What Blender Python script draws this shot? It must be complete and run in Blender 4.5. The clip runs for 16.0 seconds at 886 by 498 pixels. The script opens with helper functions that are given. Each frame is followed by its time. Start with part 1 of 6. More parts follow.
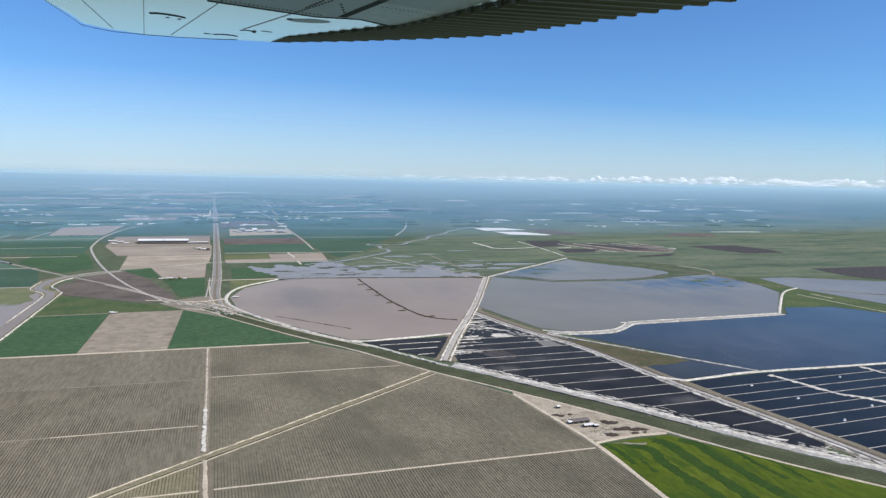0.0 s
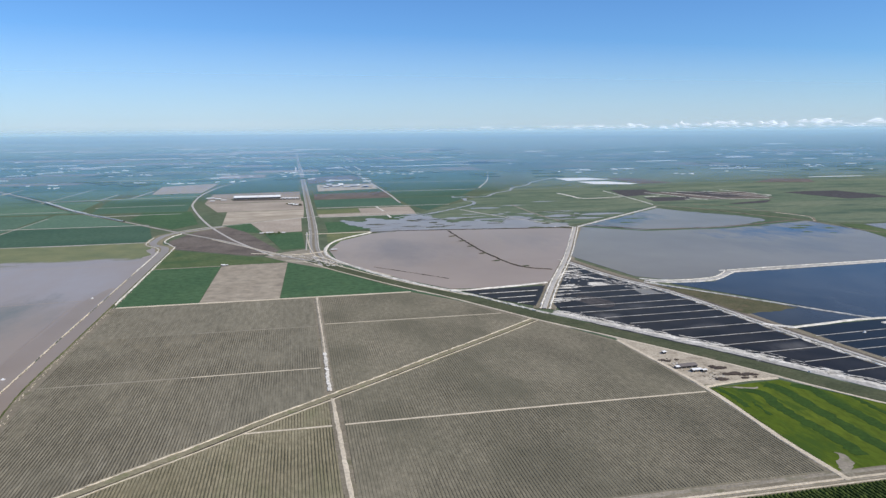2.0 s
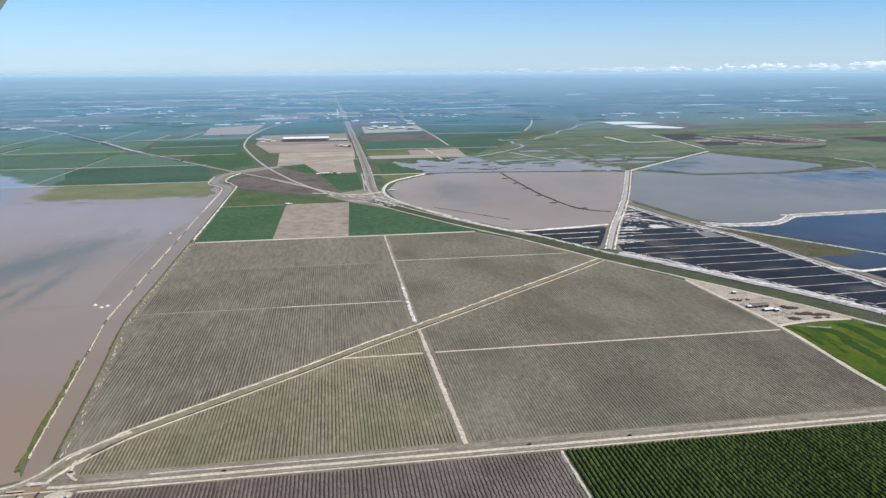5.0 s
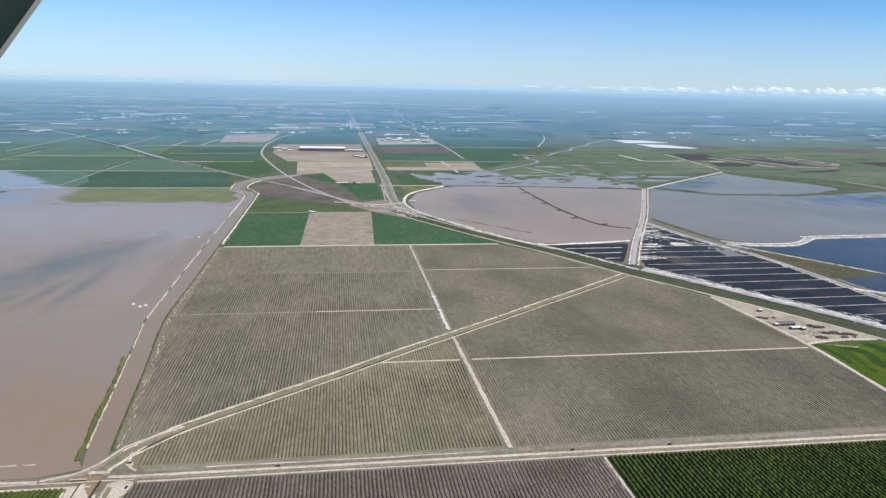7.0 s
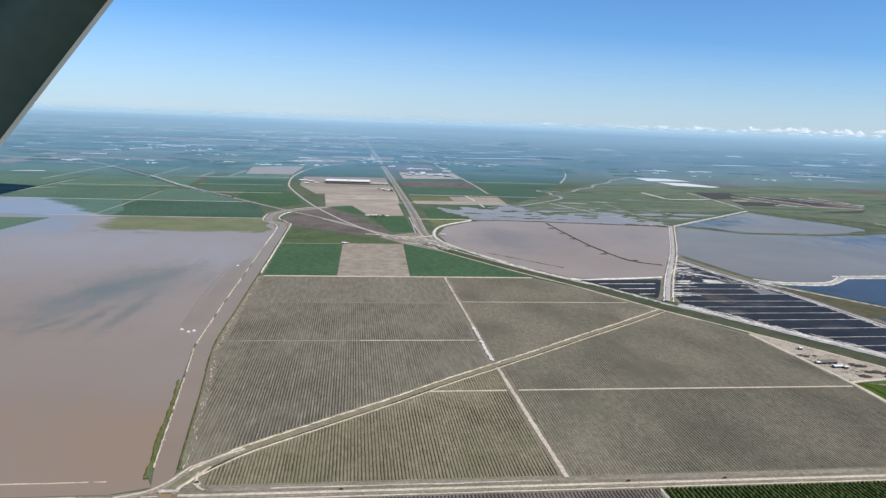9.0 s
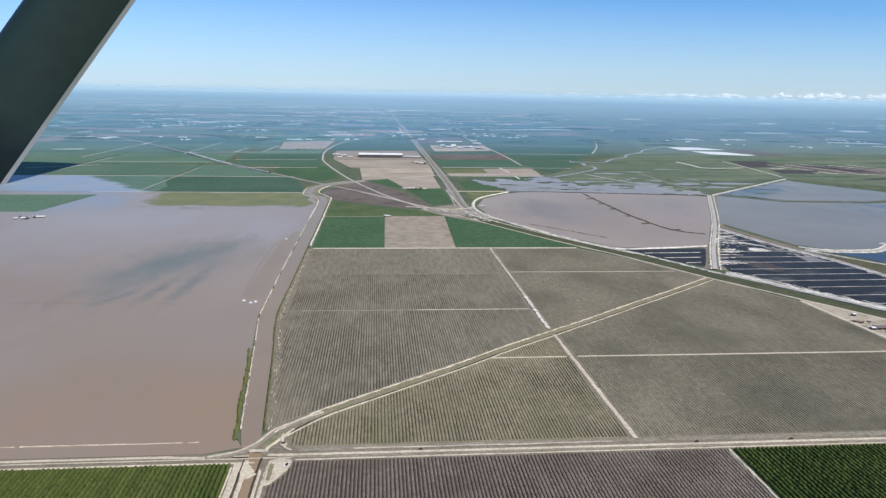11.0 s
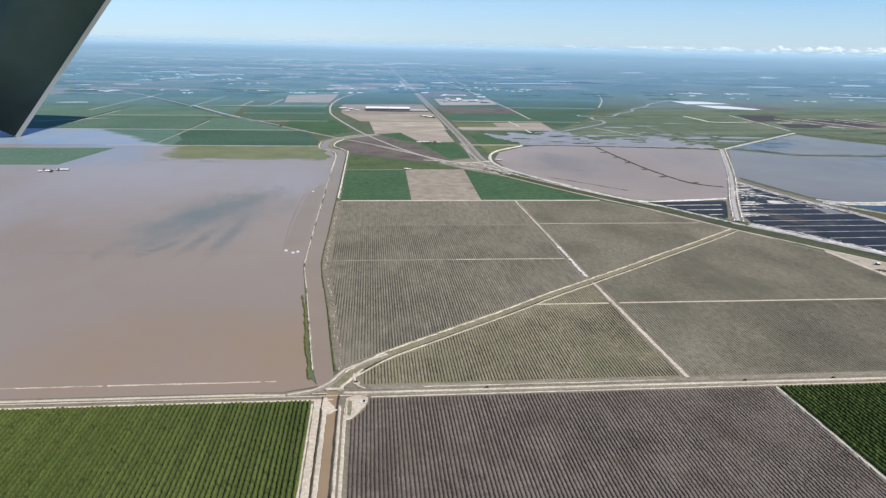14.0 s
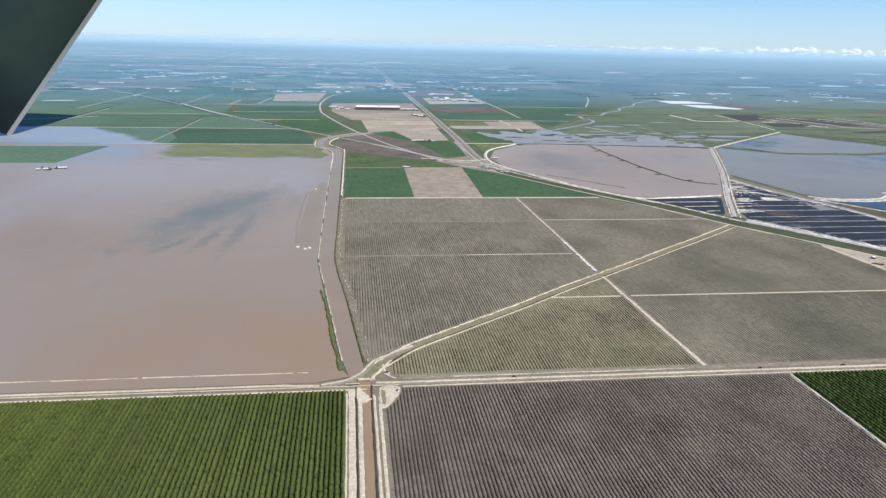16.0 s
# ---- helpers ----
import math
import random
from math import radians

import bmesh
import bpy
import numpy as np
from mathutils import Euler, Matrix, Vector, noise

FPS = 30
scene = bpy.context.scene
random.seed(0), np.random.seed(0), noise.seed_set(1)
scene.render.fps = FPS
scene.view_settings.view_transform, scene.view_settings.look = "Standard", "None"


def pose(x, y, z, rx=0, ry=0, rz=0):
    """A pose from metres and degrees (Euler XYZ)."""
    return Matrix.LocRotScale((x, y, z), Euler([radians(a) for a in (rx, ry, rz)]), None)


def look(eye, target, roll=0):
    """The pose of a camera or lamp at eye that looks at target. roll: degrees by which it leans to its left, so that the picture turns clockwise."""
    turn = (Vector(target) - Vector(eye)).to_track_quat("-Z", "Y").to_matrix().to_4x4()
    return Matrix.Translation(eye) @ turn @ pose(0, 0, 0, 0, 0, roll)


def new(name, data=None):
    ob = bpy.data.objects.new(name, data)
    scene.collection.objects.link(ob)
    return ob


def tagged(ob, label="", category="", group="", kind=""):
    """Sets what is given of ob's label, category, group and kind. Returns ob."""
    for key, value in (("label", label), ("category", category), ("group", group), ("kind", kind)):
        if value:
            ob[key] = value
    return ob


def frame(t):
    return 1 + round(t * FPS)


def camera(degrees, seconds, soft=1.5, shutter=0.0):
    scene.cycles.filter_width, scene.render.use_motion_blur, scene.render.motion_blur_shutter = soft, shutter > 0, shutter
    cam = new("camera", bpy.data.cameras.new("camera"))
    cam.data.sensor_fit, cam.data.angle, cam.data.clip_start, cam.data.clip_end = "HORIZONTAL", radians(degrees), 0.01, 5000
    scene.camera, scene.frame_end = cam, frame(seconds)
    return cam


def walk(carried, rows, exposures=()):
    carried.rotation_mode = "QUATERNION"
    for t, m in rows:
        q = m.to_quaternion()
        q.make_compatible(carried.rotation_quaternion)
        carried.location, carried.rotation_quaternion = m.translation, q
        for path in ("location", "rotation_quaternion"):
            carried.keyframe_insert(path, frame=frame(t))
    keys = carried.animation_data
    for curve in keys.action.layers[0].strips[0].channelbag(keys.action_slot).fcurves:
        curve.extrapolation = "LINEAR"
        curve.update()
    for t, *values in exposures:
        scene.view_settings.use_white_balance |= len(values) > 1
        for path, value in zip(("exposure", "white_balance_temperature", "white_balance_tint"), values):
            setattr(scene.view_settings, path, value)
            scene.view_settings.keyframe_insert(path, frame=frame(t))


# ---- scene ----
cam = camera(64.5, 16.0, 1.4)
PATH = [
    (0, (-0.0040, -0.0055, 0.2421), (0.6091, 1.8878, 0.0434), 1.26),
    (0.5, (-0.0129, -0.0080, 0.2418), (0.5268, 1.9056, 0.0249), 0.42),
    (1, (-0.0216, -0.0105, 0.2415), (0.4427, 1.9185, -0.0103), 0.14),
    (1.5, (-0.0304, -0.0130, 0.2412), (0.3893, 1.9202, -0.0528), -0.18),
    (2, (-0.0391, -0.0155, 0.2409), (0.3608, 1.9155, -0.0926), -0.48),
    (2.5, (-0.0478, -0.0180, 0.2406), (0.3338, 1.9097, -0.1311), -0.88),
    (3, (-0.0565, -0.0205, 0.2404), (0.3046, 1.9045, -0.1646), -1.23),
    (3.5, (-0.0651, -0.0230, 0.2401), (0.2624, 1.9014, -0.1950), -1.19),
    (4, (-0.0737, -0.0256, 0.2399), (0.2286, 1.8953, -0.2278), -0.96),
    (6.5, (-0.1167, -0.0382, 0.2388), (0.1923, 1.8759, -0.2519), 0.90),
    (7, (-0.1253, -0.0408, 0.2386), (0.1686, 1.8856, -0.2117), 1.33),
    (7.5, (-0.1339, -0.0433, 0.2384), (0.1448, 1.8949, -0.1686), 1.82),
    (8, (-0.1425, -0.0459, 0.2382), (0.1267, 1.9005, -0.1350), 2.22),
    (8.5, (-0.1511, -0.0484, 0.2380), (0.1129, 1.9025, -0.1144), 2.36),
    (9, (-0.1597, -0.0510, 0.2378), (0.0952, 1.9006, -0.1175), 2.15),
    (9.5, (-0.1683, -0.0536, 0.2376), (0.0729, 1.8963, -0.1364), 1.80),
    (10, (-0.1769, -0.0562, 0.2374), (0.0437, 1.8907, -0.1638), 1.54),
    (12.5, (-0.2204, -0.0692, 0.2363), (-0.0525, 1.8678, -0.2324), 0.82),
    (13, (-0.2292, -0.0718, 0.2360), (-0.0513, 1.8579, -0.2583), 0.82),
    (13.5, (-0.2380, -0.0745, 0.2358), (-0.0476, 1.8459, -0.2894), 1.00),
    (14, (-0.2469, -0.0771, 0.2355), (-0.0439, 1.8336, -0.3192), 1.25),
    (14.5, (-0.2558, -0.0798, 0.2352), (-0.0428, 1.8245, -0.3377), 1.42),
    (15, (-0.2647, -0.0825, 0.2350), (-0.0407, 1.8196, -0.3411), 1.46),
    (15.5, (-0.2737, -0.0852, 0.2347), (-0.0353, 1.8175, -0.3336), 1.58),
    (16, (-0.2827, -0.0879, 0.2344), (-0.0266, 1.8164, -0.3208), 1.49),
]
walk(cam, [(t, look(eye, target, roll)) for t, eye, target, roll in PATH], ((0, -0.01, 6380, 10), (1.5, -0.07, 6330, 10), (2.5, -0.05, 6300, 10), (4, 0.02, 6300, 10), (7, 0.08, 6370, 10), (8, 0.05, 6370, 10), (9.5, -0.02, 6370, 10), (10, 0.0, 6350, 10), (12.5, 0.05, 6320, 10), (13.5, 0.05, 6370, 10), (14.5, 0.18, 6420, 10), (16, 0.20, 6420, 10)))

# One model metre stands for 2 km of the valley; K turns true metres of the land into model metres.
K = 1 / 2000
SUN_AZ, SUN_EL = 128.0, 47.0

# ---- sky, sun, exposure ----
world = bpy.data.worlds.new("sky")
scene.world = world
world.use_nodes = True
wn = world.node_tree
sky = wn.nodes.new("ShaderNodeTexSky")
sky.sky_type, sky.sun_disc = "NISHITA", False
sky.sun_elevation, sky.sun_rotation = radians(SUN_EL), radians(SUN_AZ)
sky.altitude, sky.air_density, sky.dust_density, sky.ozone_density = 900, 1.0, 0.5, 4.0
wn.nodes["Background"].inputs["Strength"].default_value = 0.11
tint = wn.nodes.new("ShaderNodeMix")
tint.data_type, tint.blend_type = "RGBA", "MULTIPLY"
tint.inputs[0].default_value, tint.inputs[7].default_value = 1.0, (0.645, 0.945, 1.25, 1)
wn.links.new(sky.outputs[0], tint.inputs[6])
wn.links.new(tint.outputs[2], wn.nodes["Background"].inputs["Color"])
sun = new("sun", bpy.data.lights.new("sun", "SUN"))
sun.data.energy, sun.data.angle, sun.data.color = 4.7, radians(0.5), (0.98, 0.875, 0.715)
toward = Vector((math.sin(radians(SUN_AZ)) * math.cos(radians(SUN_EL)), math.cos(radians(SUN_AZ)) * math.cos(radians(SUN_EL)), math.sin(radians(SUN_EL))))
sun.matrix_world = look(toward * 30, (0, 0, 0))


# ---- materials ----
def shader(name):
    m = bpy.data.materials.new(name)
    m.use_nodes = True
    return m, m.node_tree.nodes, m.node_tree.links, m.node_tree.nodes["Principled BSDF"]


def metres(nodes, links, stretch=(1, 1, 1)):
    """Place on the land in true metres, stretched along the axes."""
    geo = nodes.new("ShaderNodeNewGeometry")
    vec = nodes.new("ShaderNodeVectorMath")
    vec.operation = "MULTIPLY"
    vec.inputs[1].default_value = [2000 * v for v in stretch]
    links.new(geo.outputs["Position"], vec.inputs[0])
    return vec.outputs[0]


def grain(nodes, links, where, size, detail=4.0, rough=0.6):
    n = nodes.new("ShaderNodeTexNoise")
    n.inputs["Scale"].default_value, n.inputs["Detail"].default_value, n.inputs["Roughness"].default_value = 1 / size, detail, rough
    links.new(where, n.inputs["Vector"])
    return n.outputs["Fac"]


def ramp(nodes, links, fac, lo, hi, c0, c1):
    r = nodes.new("ShaderNodeValToRGB")
    r.color_ramp.elements[0].position, r.color_ramp.elements[1].position = lo, hi
    r.color_ramp.elements[0].color, r.color_ramp.elements[1].color = (*c0, 1), (*c1, 1)
    links.new(fac, r.inputs[0])
    return r.outputs[0]


def mixed(nodes, links, fac, a, b, mode="MIX"):
    m = nodes.new("ShaderNodeMix")
    m.data_type, m.blend_type = "RGBA", mode
    if isinstance(fac, float):
        m.inputs[0].default_value = fac
    else:
        links.new(fac, m.inputs[0])
    for value, socket in ((a, m.inputs[6]), (b, m.inputs[7])):
        if isinstance(value, tuple):
            socket.default_value = (*value, 1)
        else:
            links.new(value, socket)
    return m.outputs[2]


def land(name, dark, light, large=260.0, small=14.0, stain=None, stain_at=(0.55, 0.7), stain_size=120.0, vary=0.0, stretch=(1, 1, 1), rough=0.95, bump=0.0):
    """Soil, crop or dirt: broad patches, fine grain, stains with a shape of their own, and a little change from piece to piece."""
    m, nodes, links, out = shader(name)
    where = metres(nodes, links, stretch)
    broad = ramp(nodes, links, grain(nodes, links, where, large, 5), 0.32, 0.68, dark, light)
    fine = ramp(nodes, links, grain(nodes, links, where, small, 3, 0.7), 0.3, 0.7, (0.72, 0.72, 0.72), (1.22, 1.22, 1.22))
    colour = mixed(nodes, links, 1.0, broad, fine, "MULTIPLY")
    if stain:
        mask = ramp(nodes, links, grain(nodes, links, where, stain_size, 5, 0.65), *stain_at, (0, 0, 0), (1, 1, 1))
        colour = mixed(nodes, links, mask, colour, stain)
    if vary:
        info = nodes.new("ShaderNodeObjectInfo")
        tone = ramp(nodes, links, info.outputs["Random"], 0, 1, (1 - vary,) * 3, (1 + vary,) * 3)
        colour = mixed(nodes, links, 1.0, colour, tone, "MULTIPLY")
    links.new(colour, out.inputs["Base Color"])
    out.inputs["Roughness"].default_value = rough
    out.inputs["Specular IOR Level"].default_value = 0.15
    if bump:
        b = nodes.new("ShaderNodeBump")
        b.inputs["Strength"].default_value, b.inputs["Distance"].default_value = 0.6, bump * K
        links.new(grain(nodes, links, where, small * 0.5, 3), b.inputs["Height"])
        links.new(b.outputs[0], out.inputs["Normal"])
    return m


def lake(name, mud, mud2, large=500.0, rough=0.12, stains=(), stretch=(1, 1, 1), spec=0.5):
    """Standing water, coloured by what is in it, with slow patches, drifting plumes, painted sky reflection and wind
    ruffles.
    """
    m, nodes, links, out = shader(name)
    where = metres(nodes, links, stretch)
    colour = ramp(nodes, links, grain(nodes, links, where, large, 4, 0.55), 0.3, 0.7, mud, mud2)
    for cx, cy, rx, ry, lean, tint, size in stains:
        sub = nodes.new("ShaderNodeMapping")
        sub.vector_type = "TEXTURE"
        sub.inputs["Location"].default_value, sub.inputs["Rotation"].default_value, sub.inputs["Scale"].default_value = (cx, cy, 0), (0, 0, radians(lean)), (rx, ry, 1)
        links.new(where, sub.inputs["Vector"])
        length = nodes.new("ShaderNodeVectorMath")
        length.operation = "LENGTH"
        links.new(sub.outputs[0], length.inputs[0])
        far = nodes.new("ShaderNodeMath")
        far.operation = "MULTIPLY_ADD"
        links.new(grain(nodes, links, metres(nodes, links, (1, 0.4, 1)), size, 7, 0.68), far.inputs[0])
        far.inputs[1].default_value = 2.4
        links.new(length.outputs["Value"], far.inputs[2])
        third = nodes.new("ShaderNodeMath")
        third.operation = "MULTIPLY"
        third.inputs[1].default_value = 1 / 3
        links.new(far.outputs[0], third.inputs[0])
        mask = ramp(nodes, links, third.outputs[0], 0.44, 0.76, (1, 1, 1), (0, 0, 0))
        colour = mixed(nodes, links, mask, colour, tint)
    links.new(colour, out.inputs["Base Color"])
    out.inputs["IOR"].default_value, out.inputs["Roughness"].default_value = 1.33, rough
    out.inputs["Specular IOR Level"].default_value = spec
    b = nodes.new("ShaderNodeBump")
    b.inputs["Strength"].default_value, b.inputs["Distance"].default_value = 0.15, 0.3 * K
    links.new(grain(nodes, links, where, 9, 2), b.inputs["Height"])
    links.new(b.outputs[0], out.inputs["Normal"])
    return m


def shore(name, wet, dry, sides, reach, size, stretch=(1, 1, 1)):
    """Crop drowning at the water's edge: dry inside all the given lines (nx, ny, x, y), wet outside, with a ragged seam between."""
    m, nodes, links, out = shader(name)
    where = metres(nodes, links)
    inside = None
    for nx, ny, x, y in sides:
        d = nodes.new("ShaderNodeVectorMath")
        d.operation = "DOT_PRODUCT"
        d.inputs[1].default_value = (nx, ny, 0)
        links.new(where, d.inputs[0])
        off = nodes.new("ShaderNodeMath")
        off.operation = "SUBTRACT"
        off.inputs[1].default_value = nx * x + ny * y
        links.new(d.outputs["Value"], off.inputs[0])
        if inside is None:
            inside = off.outputs[0]
        else:
            low = nodes.new("ShaderNodeMath")
            low.operation = "MINIMUM"
            links.new(inside, low.inputs[0])
            links.new(off.outputs[0], low.inputs[1])
            inside = low.outputs[0]
    scaled = nodes.new("ShaderNodeMath")
    scaled.operation = "MULTIPLY_ADD"
    scaled.inputs[1].default_value, scaled.inputs[2].default_value = 0.5 / reach, -0.5
    links.new(inside, scaled.inputs[0])
    ragged = nodes.new("ShaderNodeMath")
    links.new(scaled.outputs[0], ragged.inputs[0])
    links.new(grain(nodes, links, metres(nodes, links, stretch), size, 7, 0.66), ragged.inputs[1])
    mask = ramp(nodes, links, ragged.outputs[0], -0.12, 0.2, (0, 0, 0), (1, 1, 1))
    water = ramp(nodes, links, grain(nodes, links, where, 240, 4), 0.3, 0.7, wet[0], wet[1])
    crop = ramp(nodes, links, grain(nodes, links, where, 120, 6, 0.65), 0.32, 0.68, dry[0], dry[1])
    links.new(mixed(nodes, links, mask, water, crop), out.inputs["Base Color"])
    rough = nodes.new("ShaderNodeMix")
    rough.inputs[2].default_value, rough.inputs[3].default_value = 0.5, 0.9
    links.new(mask, rough.inputs[0])
    links.new(rough.outputs[0], out.inputs["Roughness"])
    out.inputs["IOR"].default_value, out.inputs["Specular IOR Level"].default_value = 1.33, 0.45
    return m


def paint(name, colour, rough=0.5, metal=0.0, size=0.05, spread=0.12, spec=0.5, coat=0.0):
    m, nodes, links, out = shader(name)
    geo = nodes.new("ShaderNodeNewGeometry")
    tone = ramp(nodes, links, grain(nodes, links, geo.outputs["Position"], size, 5), 0.3, 0.7, tuple(c * (1 - spread) for c in colour), tuple(c * (1 + spread) for c in colour))
    links.new(tone, out.inputs["Base Color"])
    out.inputs["Roughness"].default_value, out.inputs["Metallic"].default_value = rough, metal
    out.inputs["Specular IOR Level"].default_value, out.inputs["Coat Weight"].default_value, out.inputs["Coat Roughness"].default_value = spec, coat, 0.12
    return m


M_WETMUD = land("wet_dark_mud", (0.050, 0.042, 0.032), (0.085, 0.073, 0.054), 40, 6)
M_YARD = land("trampled_yard", (0.35, 0.305, 0.235), (0.50, 0.445, 0.35), 45, 5, (0.20, 0.168, 0.125), (0.54, 0.70), 24)
M_GREYMUD = land("grey_drying_mud", (0.045, 0.043, 0.045), (0.10, 0.095, 0.095), 22, 5)
M_PLAIN = land("valley_floor", (0.080, 0.115, 0.066), (0.130, 0.145, 0.09), 900, 60, (0.065, 0.115, 0.06), (0.5, 0.62), 1400)
M_VINE_A = land("vineyard_soil", (0.168, 0.157, 0.112), (0.246, 0.222, 0.162), 260, 9, (0.142, 0.134, 0.095), (0.47, 0.63), 190, stretch=(1, 0.5, 1))
M_VINE_NW = land("plum_grey_vine_soil", (0.168, 0.157, 0.116), (0.248, 0.226, 0.167), 330, 10, (0.33, 0.305, 0.24), (0.62, 0.82), 46, stretch=(1, 0.2, 1))
M_VINE_C = land("grassy_vineyard_soil", (0.213, 0.193, 0.126), (0.292, 0.262, 0.175), 160, 8, (0.185, 0.188, 0.106), (0.5, 0.7), 90, stretch=(1, 0.4, 1))
M_VINE_E = land("plum_grey_vineyard_soil", (0.162, 0.140, 0.117), (0.218, 0.188, 0.157), 220, 12, (0.135, 0.114, 0.091), (0.48, 0.66), 90)
M_ROADSIDE = land("worn_roadside_earth", (0.188, 0.165, 0.123), (0.260, 0.230, 0.172), 60, 6, (0.148, 0.14, 0.088), (0.52, 0.68), 30)
M_CANES = land("bare_vine_canes", (0.094, 0.087, 0.063), (0.145, 0.132, 0.096), 120, 10, (0.175, 0.16, 0.117), (0.50, 0.66), 130, vary=0.1)
M_CANES_GREY = land("grey_vine_canes", (0.072, 0.066, 0.050), (0.112, 0.102, 0.077), 260, 12, (0.205, 0.184, 0.136), (0.50, 0.66), 130, vary=0.12, stretch=(1, 0.5, 1))
M_CANES_OLIVE = land("olive_vine_canes", (0.094, 0.088, 0.056), (0.132, 0.122, 0.078), 90, 10, (0.16, 0.142, 0.094), (0.50, 0.64), 60, vary=0.12)
M_CANES_DARK = land("dark_vine_canes", (0.059, 0.046, 0.037), (0.094, 0.075, 0.061), 110, 9, (0.122, 0.098, 0.08), (0.54, 0.72), 50, vary=0.12)
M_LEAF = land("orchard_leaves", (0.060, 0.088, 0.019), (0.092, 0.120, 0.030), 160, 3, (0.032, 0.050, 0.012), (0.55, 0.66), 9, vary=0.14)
M_REED = land("bright_reeds", (0.095, 0.112, 0.028), (0.15, 0.155, 0.05), 40, 6)
M_BANK = land("weedy_bank", (0.075, 0.098, 0.036), (0.125, 0.135, 0.055), 40, 5, (0.19, 0.165, 0.105), (0.55, 0.7), 24)
# Floor colour is kept dark to stand in for shade between the hedges.
M_LEAF_FLOOR = land("orchard_floor_painted_shade", (0.058, 0.064, 0.026), (0.085, 0.088, 0.038), 100, 8)
M_DIRT = land("pale_dirt", (0.50, 0.438, 0.335), (0.64, 0.568, 0.442), 60, 5, bump=0.4)
M_TAN = land("tan_dirt_verge", (0.235, 0.21, 0.166), (0.325, 0.294, 0.235), 70, 6, (0.18, 0.172, 0.118), (0.52, 0.68), 35, bump=0.4)
M_SALT = land("salt_crusted_bank", (0.50, 0.472, 0.405), (0.80, 0.772, 0.70), 26, 5, (0.19, 0.175, 0.14), (0.57, 0.69), 22, bump=0.8)
M_GRASS = land("bank_grass", (0.058, 0.070, 0.038), (0.094, 0.104, 0.058), 60, 6, (0.14, 0.126, 0.088), (0.58, 0.76), 50)
M_OLIVE = land("olive_grass", (0.115, 0.145, 0.066), (0.178, 0.19, 0.092), 150, 12, (0.085, 0.125, 0.06), (0.5, 0.65), 140)
M_WHEAT = land("green_crop", (0.050, 0.104, 0.050), (0.070, 0.13, 0.062), 220, 20, (0.092, 0.15, 0.068), (0.60, 0.80), 70)
M_RUSH = land("brown_rushes", (0.075, 0.082, 0.042), (0.13, 0.115, 0.068), 60, 8, (0.16, 0.12, 0.08), (0.58, 0.7), 45)
M_CROP_FAR = land("blue_green_crop", (0.084, 0.152, 0.108), (0.114, 0.184, 0.128), 400, 20, vary=0.09)
M_CROP_DEEP = land("deep_blue_green_crop", (0.056, 0.112, 0.076), (0.078, 0.138, 0.092), 400, 20, vary=0.09)
M_BRIGHT = land("bright_green_crop", (0.064, 0.102, 0.008), (0.098, 0.133, 0.012), 90, 9, (0.046, 0.084, 0.010), (0.52, 0.62), 40, stretch=(1, 0.3, 1))
M_STREAK = land("dark_wet_crop", (0.027, 0.062, 0.011), (0.042, 0.082, 0.013), 40, 7)
M_FALLOW = land("pale_fallow_soil", (0.292, 0.255, 0.198), (0.335, 0.295, 0.232), 150, 40, (0.40, 0.355, 0.282), (0.66, 0.86), 60)
M_YOUNG = land("young_green_crop", (0.072, 0.112, 0.048), (0.112, 0.142, 0.062), 150, 18, (0.06, 0.105, 0.045), (0.5, 0.65), 120)
M_PALE = land("pale_cream_soil", (0.36, 0.315, 0.25), (0.45, 0.395, 0.315), 200, 40, (0.30, 0.26, 0.20), (0.5, 0.66), 130, stretch=(0.4, 1, 1))
M_BROWN = land("dark_fallow_soil", (0.128, 0.110, 0.095), (0.178, 0.153, 0.132), 200, 12, (0.10, 0.085, 0.075), (0.5, 0.65), 150)
M_BUFF = land("buff_fallow_soil", (0.29, 0.25, 0.205), (0.38, 0.33, 0.27), 240, 12, vary=0.12)
M_MARSH = land("marsh_grass", (0.100, 0.143, 0.090), (0.172, 0.200, 0.132), 420, 30, (0.070, 0.108, 0.074), (0.50, 0.64), 260, stretch=(0.45, 1.4, 1))
M_ASPHALT = land("road_asphalt", (0.25, 0.243, 0.23), (0.32, 0.31, 0.29), 80, 5)
M_PAVE = land("worn_road", (0.40, 0.385, 0.355), (0.48, 0.46, 0.425), 80, 5)
# The first two stains paint reflected sky into the far and left flood.
M_MUD = lake("muddy_flood_water_painted_sky", (0.258, 0.214, 0.178), (0.294, 0.247, 0.206), 700, 0.5, ((-1500, 2500, 1900, 1000, 0, (0.308, 0.297, 0.308), 420), (-2300, 1750, 1000, 800, 0, (0.290, 0.270, 0.268), 320), (-640, 900, 420, 260, 10, (0.285, 0.208, 0.14), 240), (-760, 1800, 120, 420, 0, (0.29, 0.247, 0.212), 120), (-925, 1850, 200, 400, -18, (0.222, 0.213, 0.196), 80), (-962, 1830, 95, 400, -20, (0.160, 0.180, 0.172), 55), (-915, 1545, 20, 150, -9, (0.175, 0.18, 0.165), 26), (-850, 1620, 24, 250, -4, (0.19, 0.19, 0.172), 26), (-990, 1490, 18, 110, -22, (0.19, 0.19, 0.172), 26), (-1640, 3000, 620, 420, 0, (0.24, 0.285, 0.345), 160)), spec=0.45)
M_CANAL = lake("brown_canal_water", (0.25, 0.194, 0.143), (0.285, 0.224, 0.168), 200, 0.3, spec=0.35)
M_CANAL_LOW = lake("tan_canal_water", (0.275, 0.200, 0.122), (0.305, 0.226, 0.142), 60, 0.25, spec=0.15)
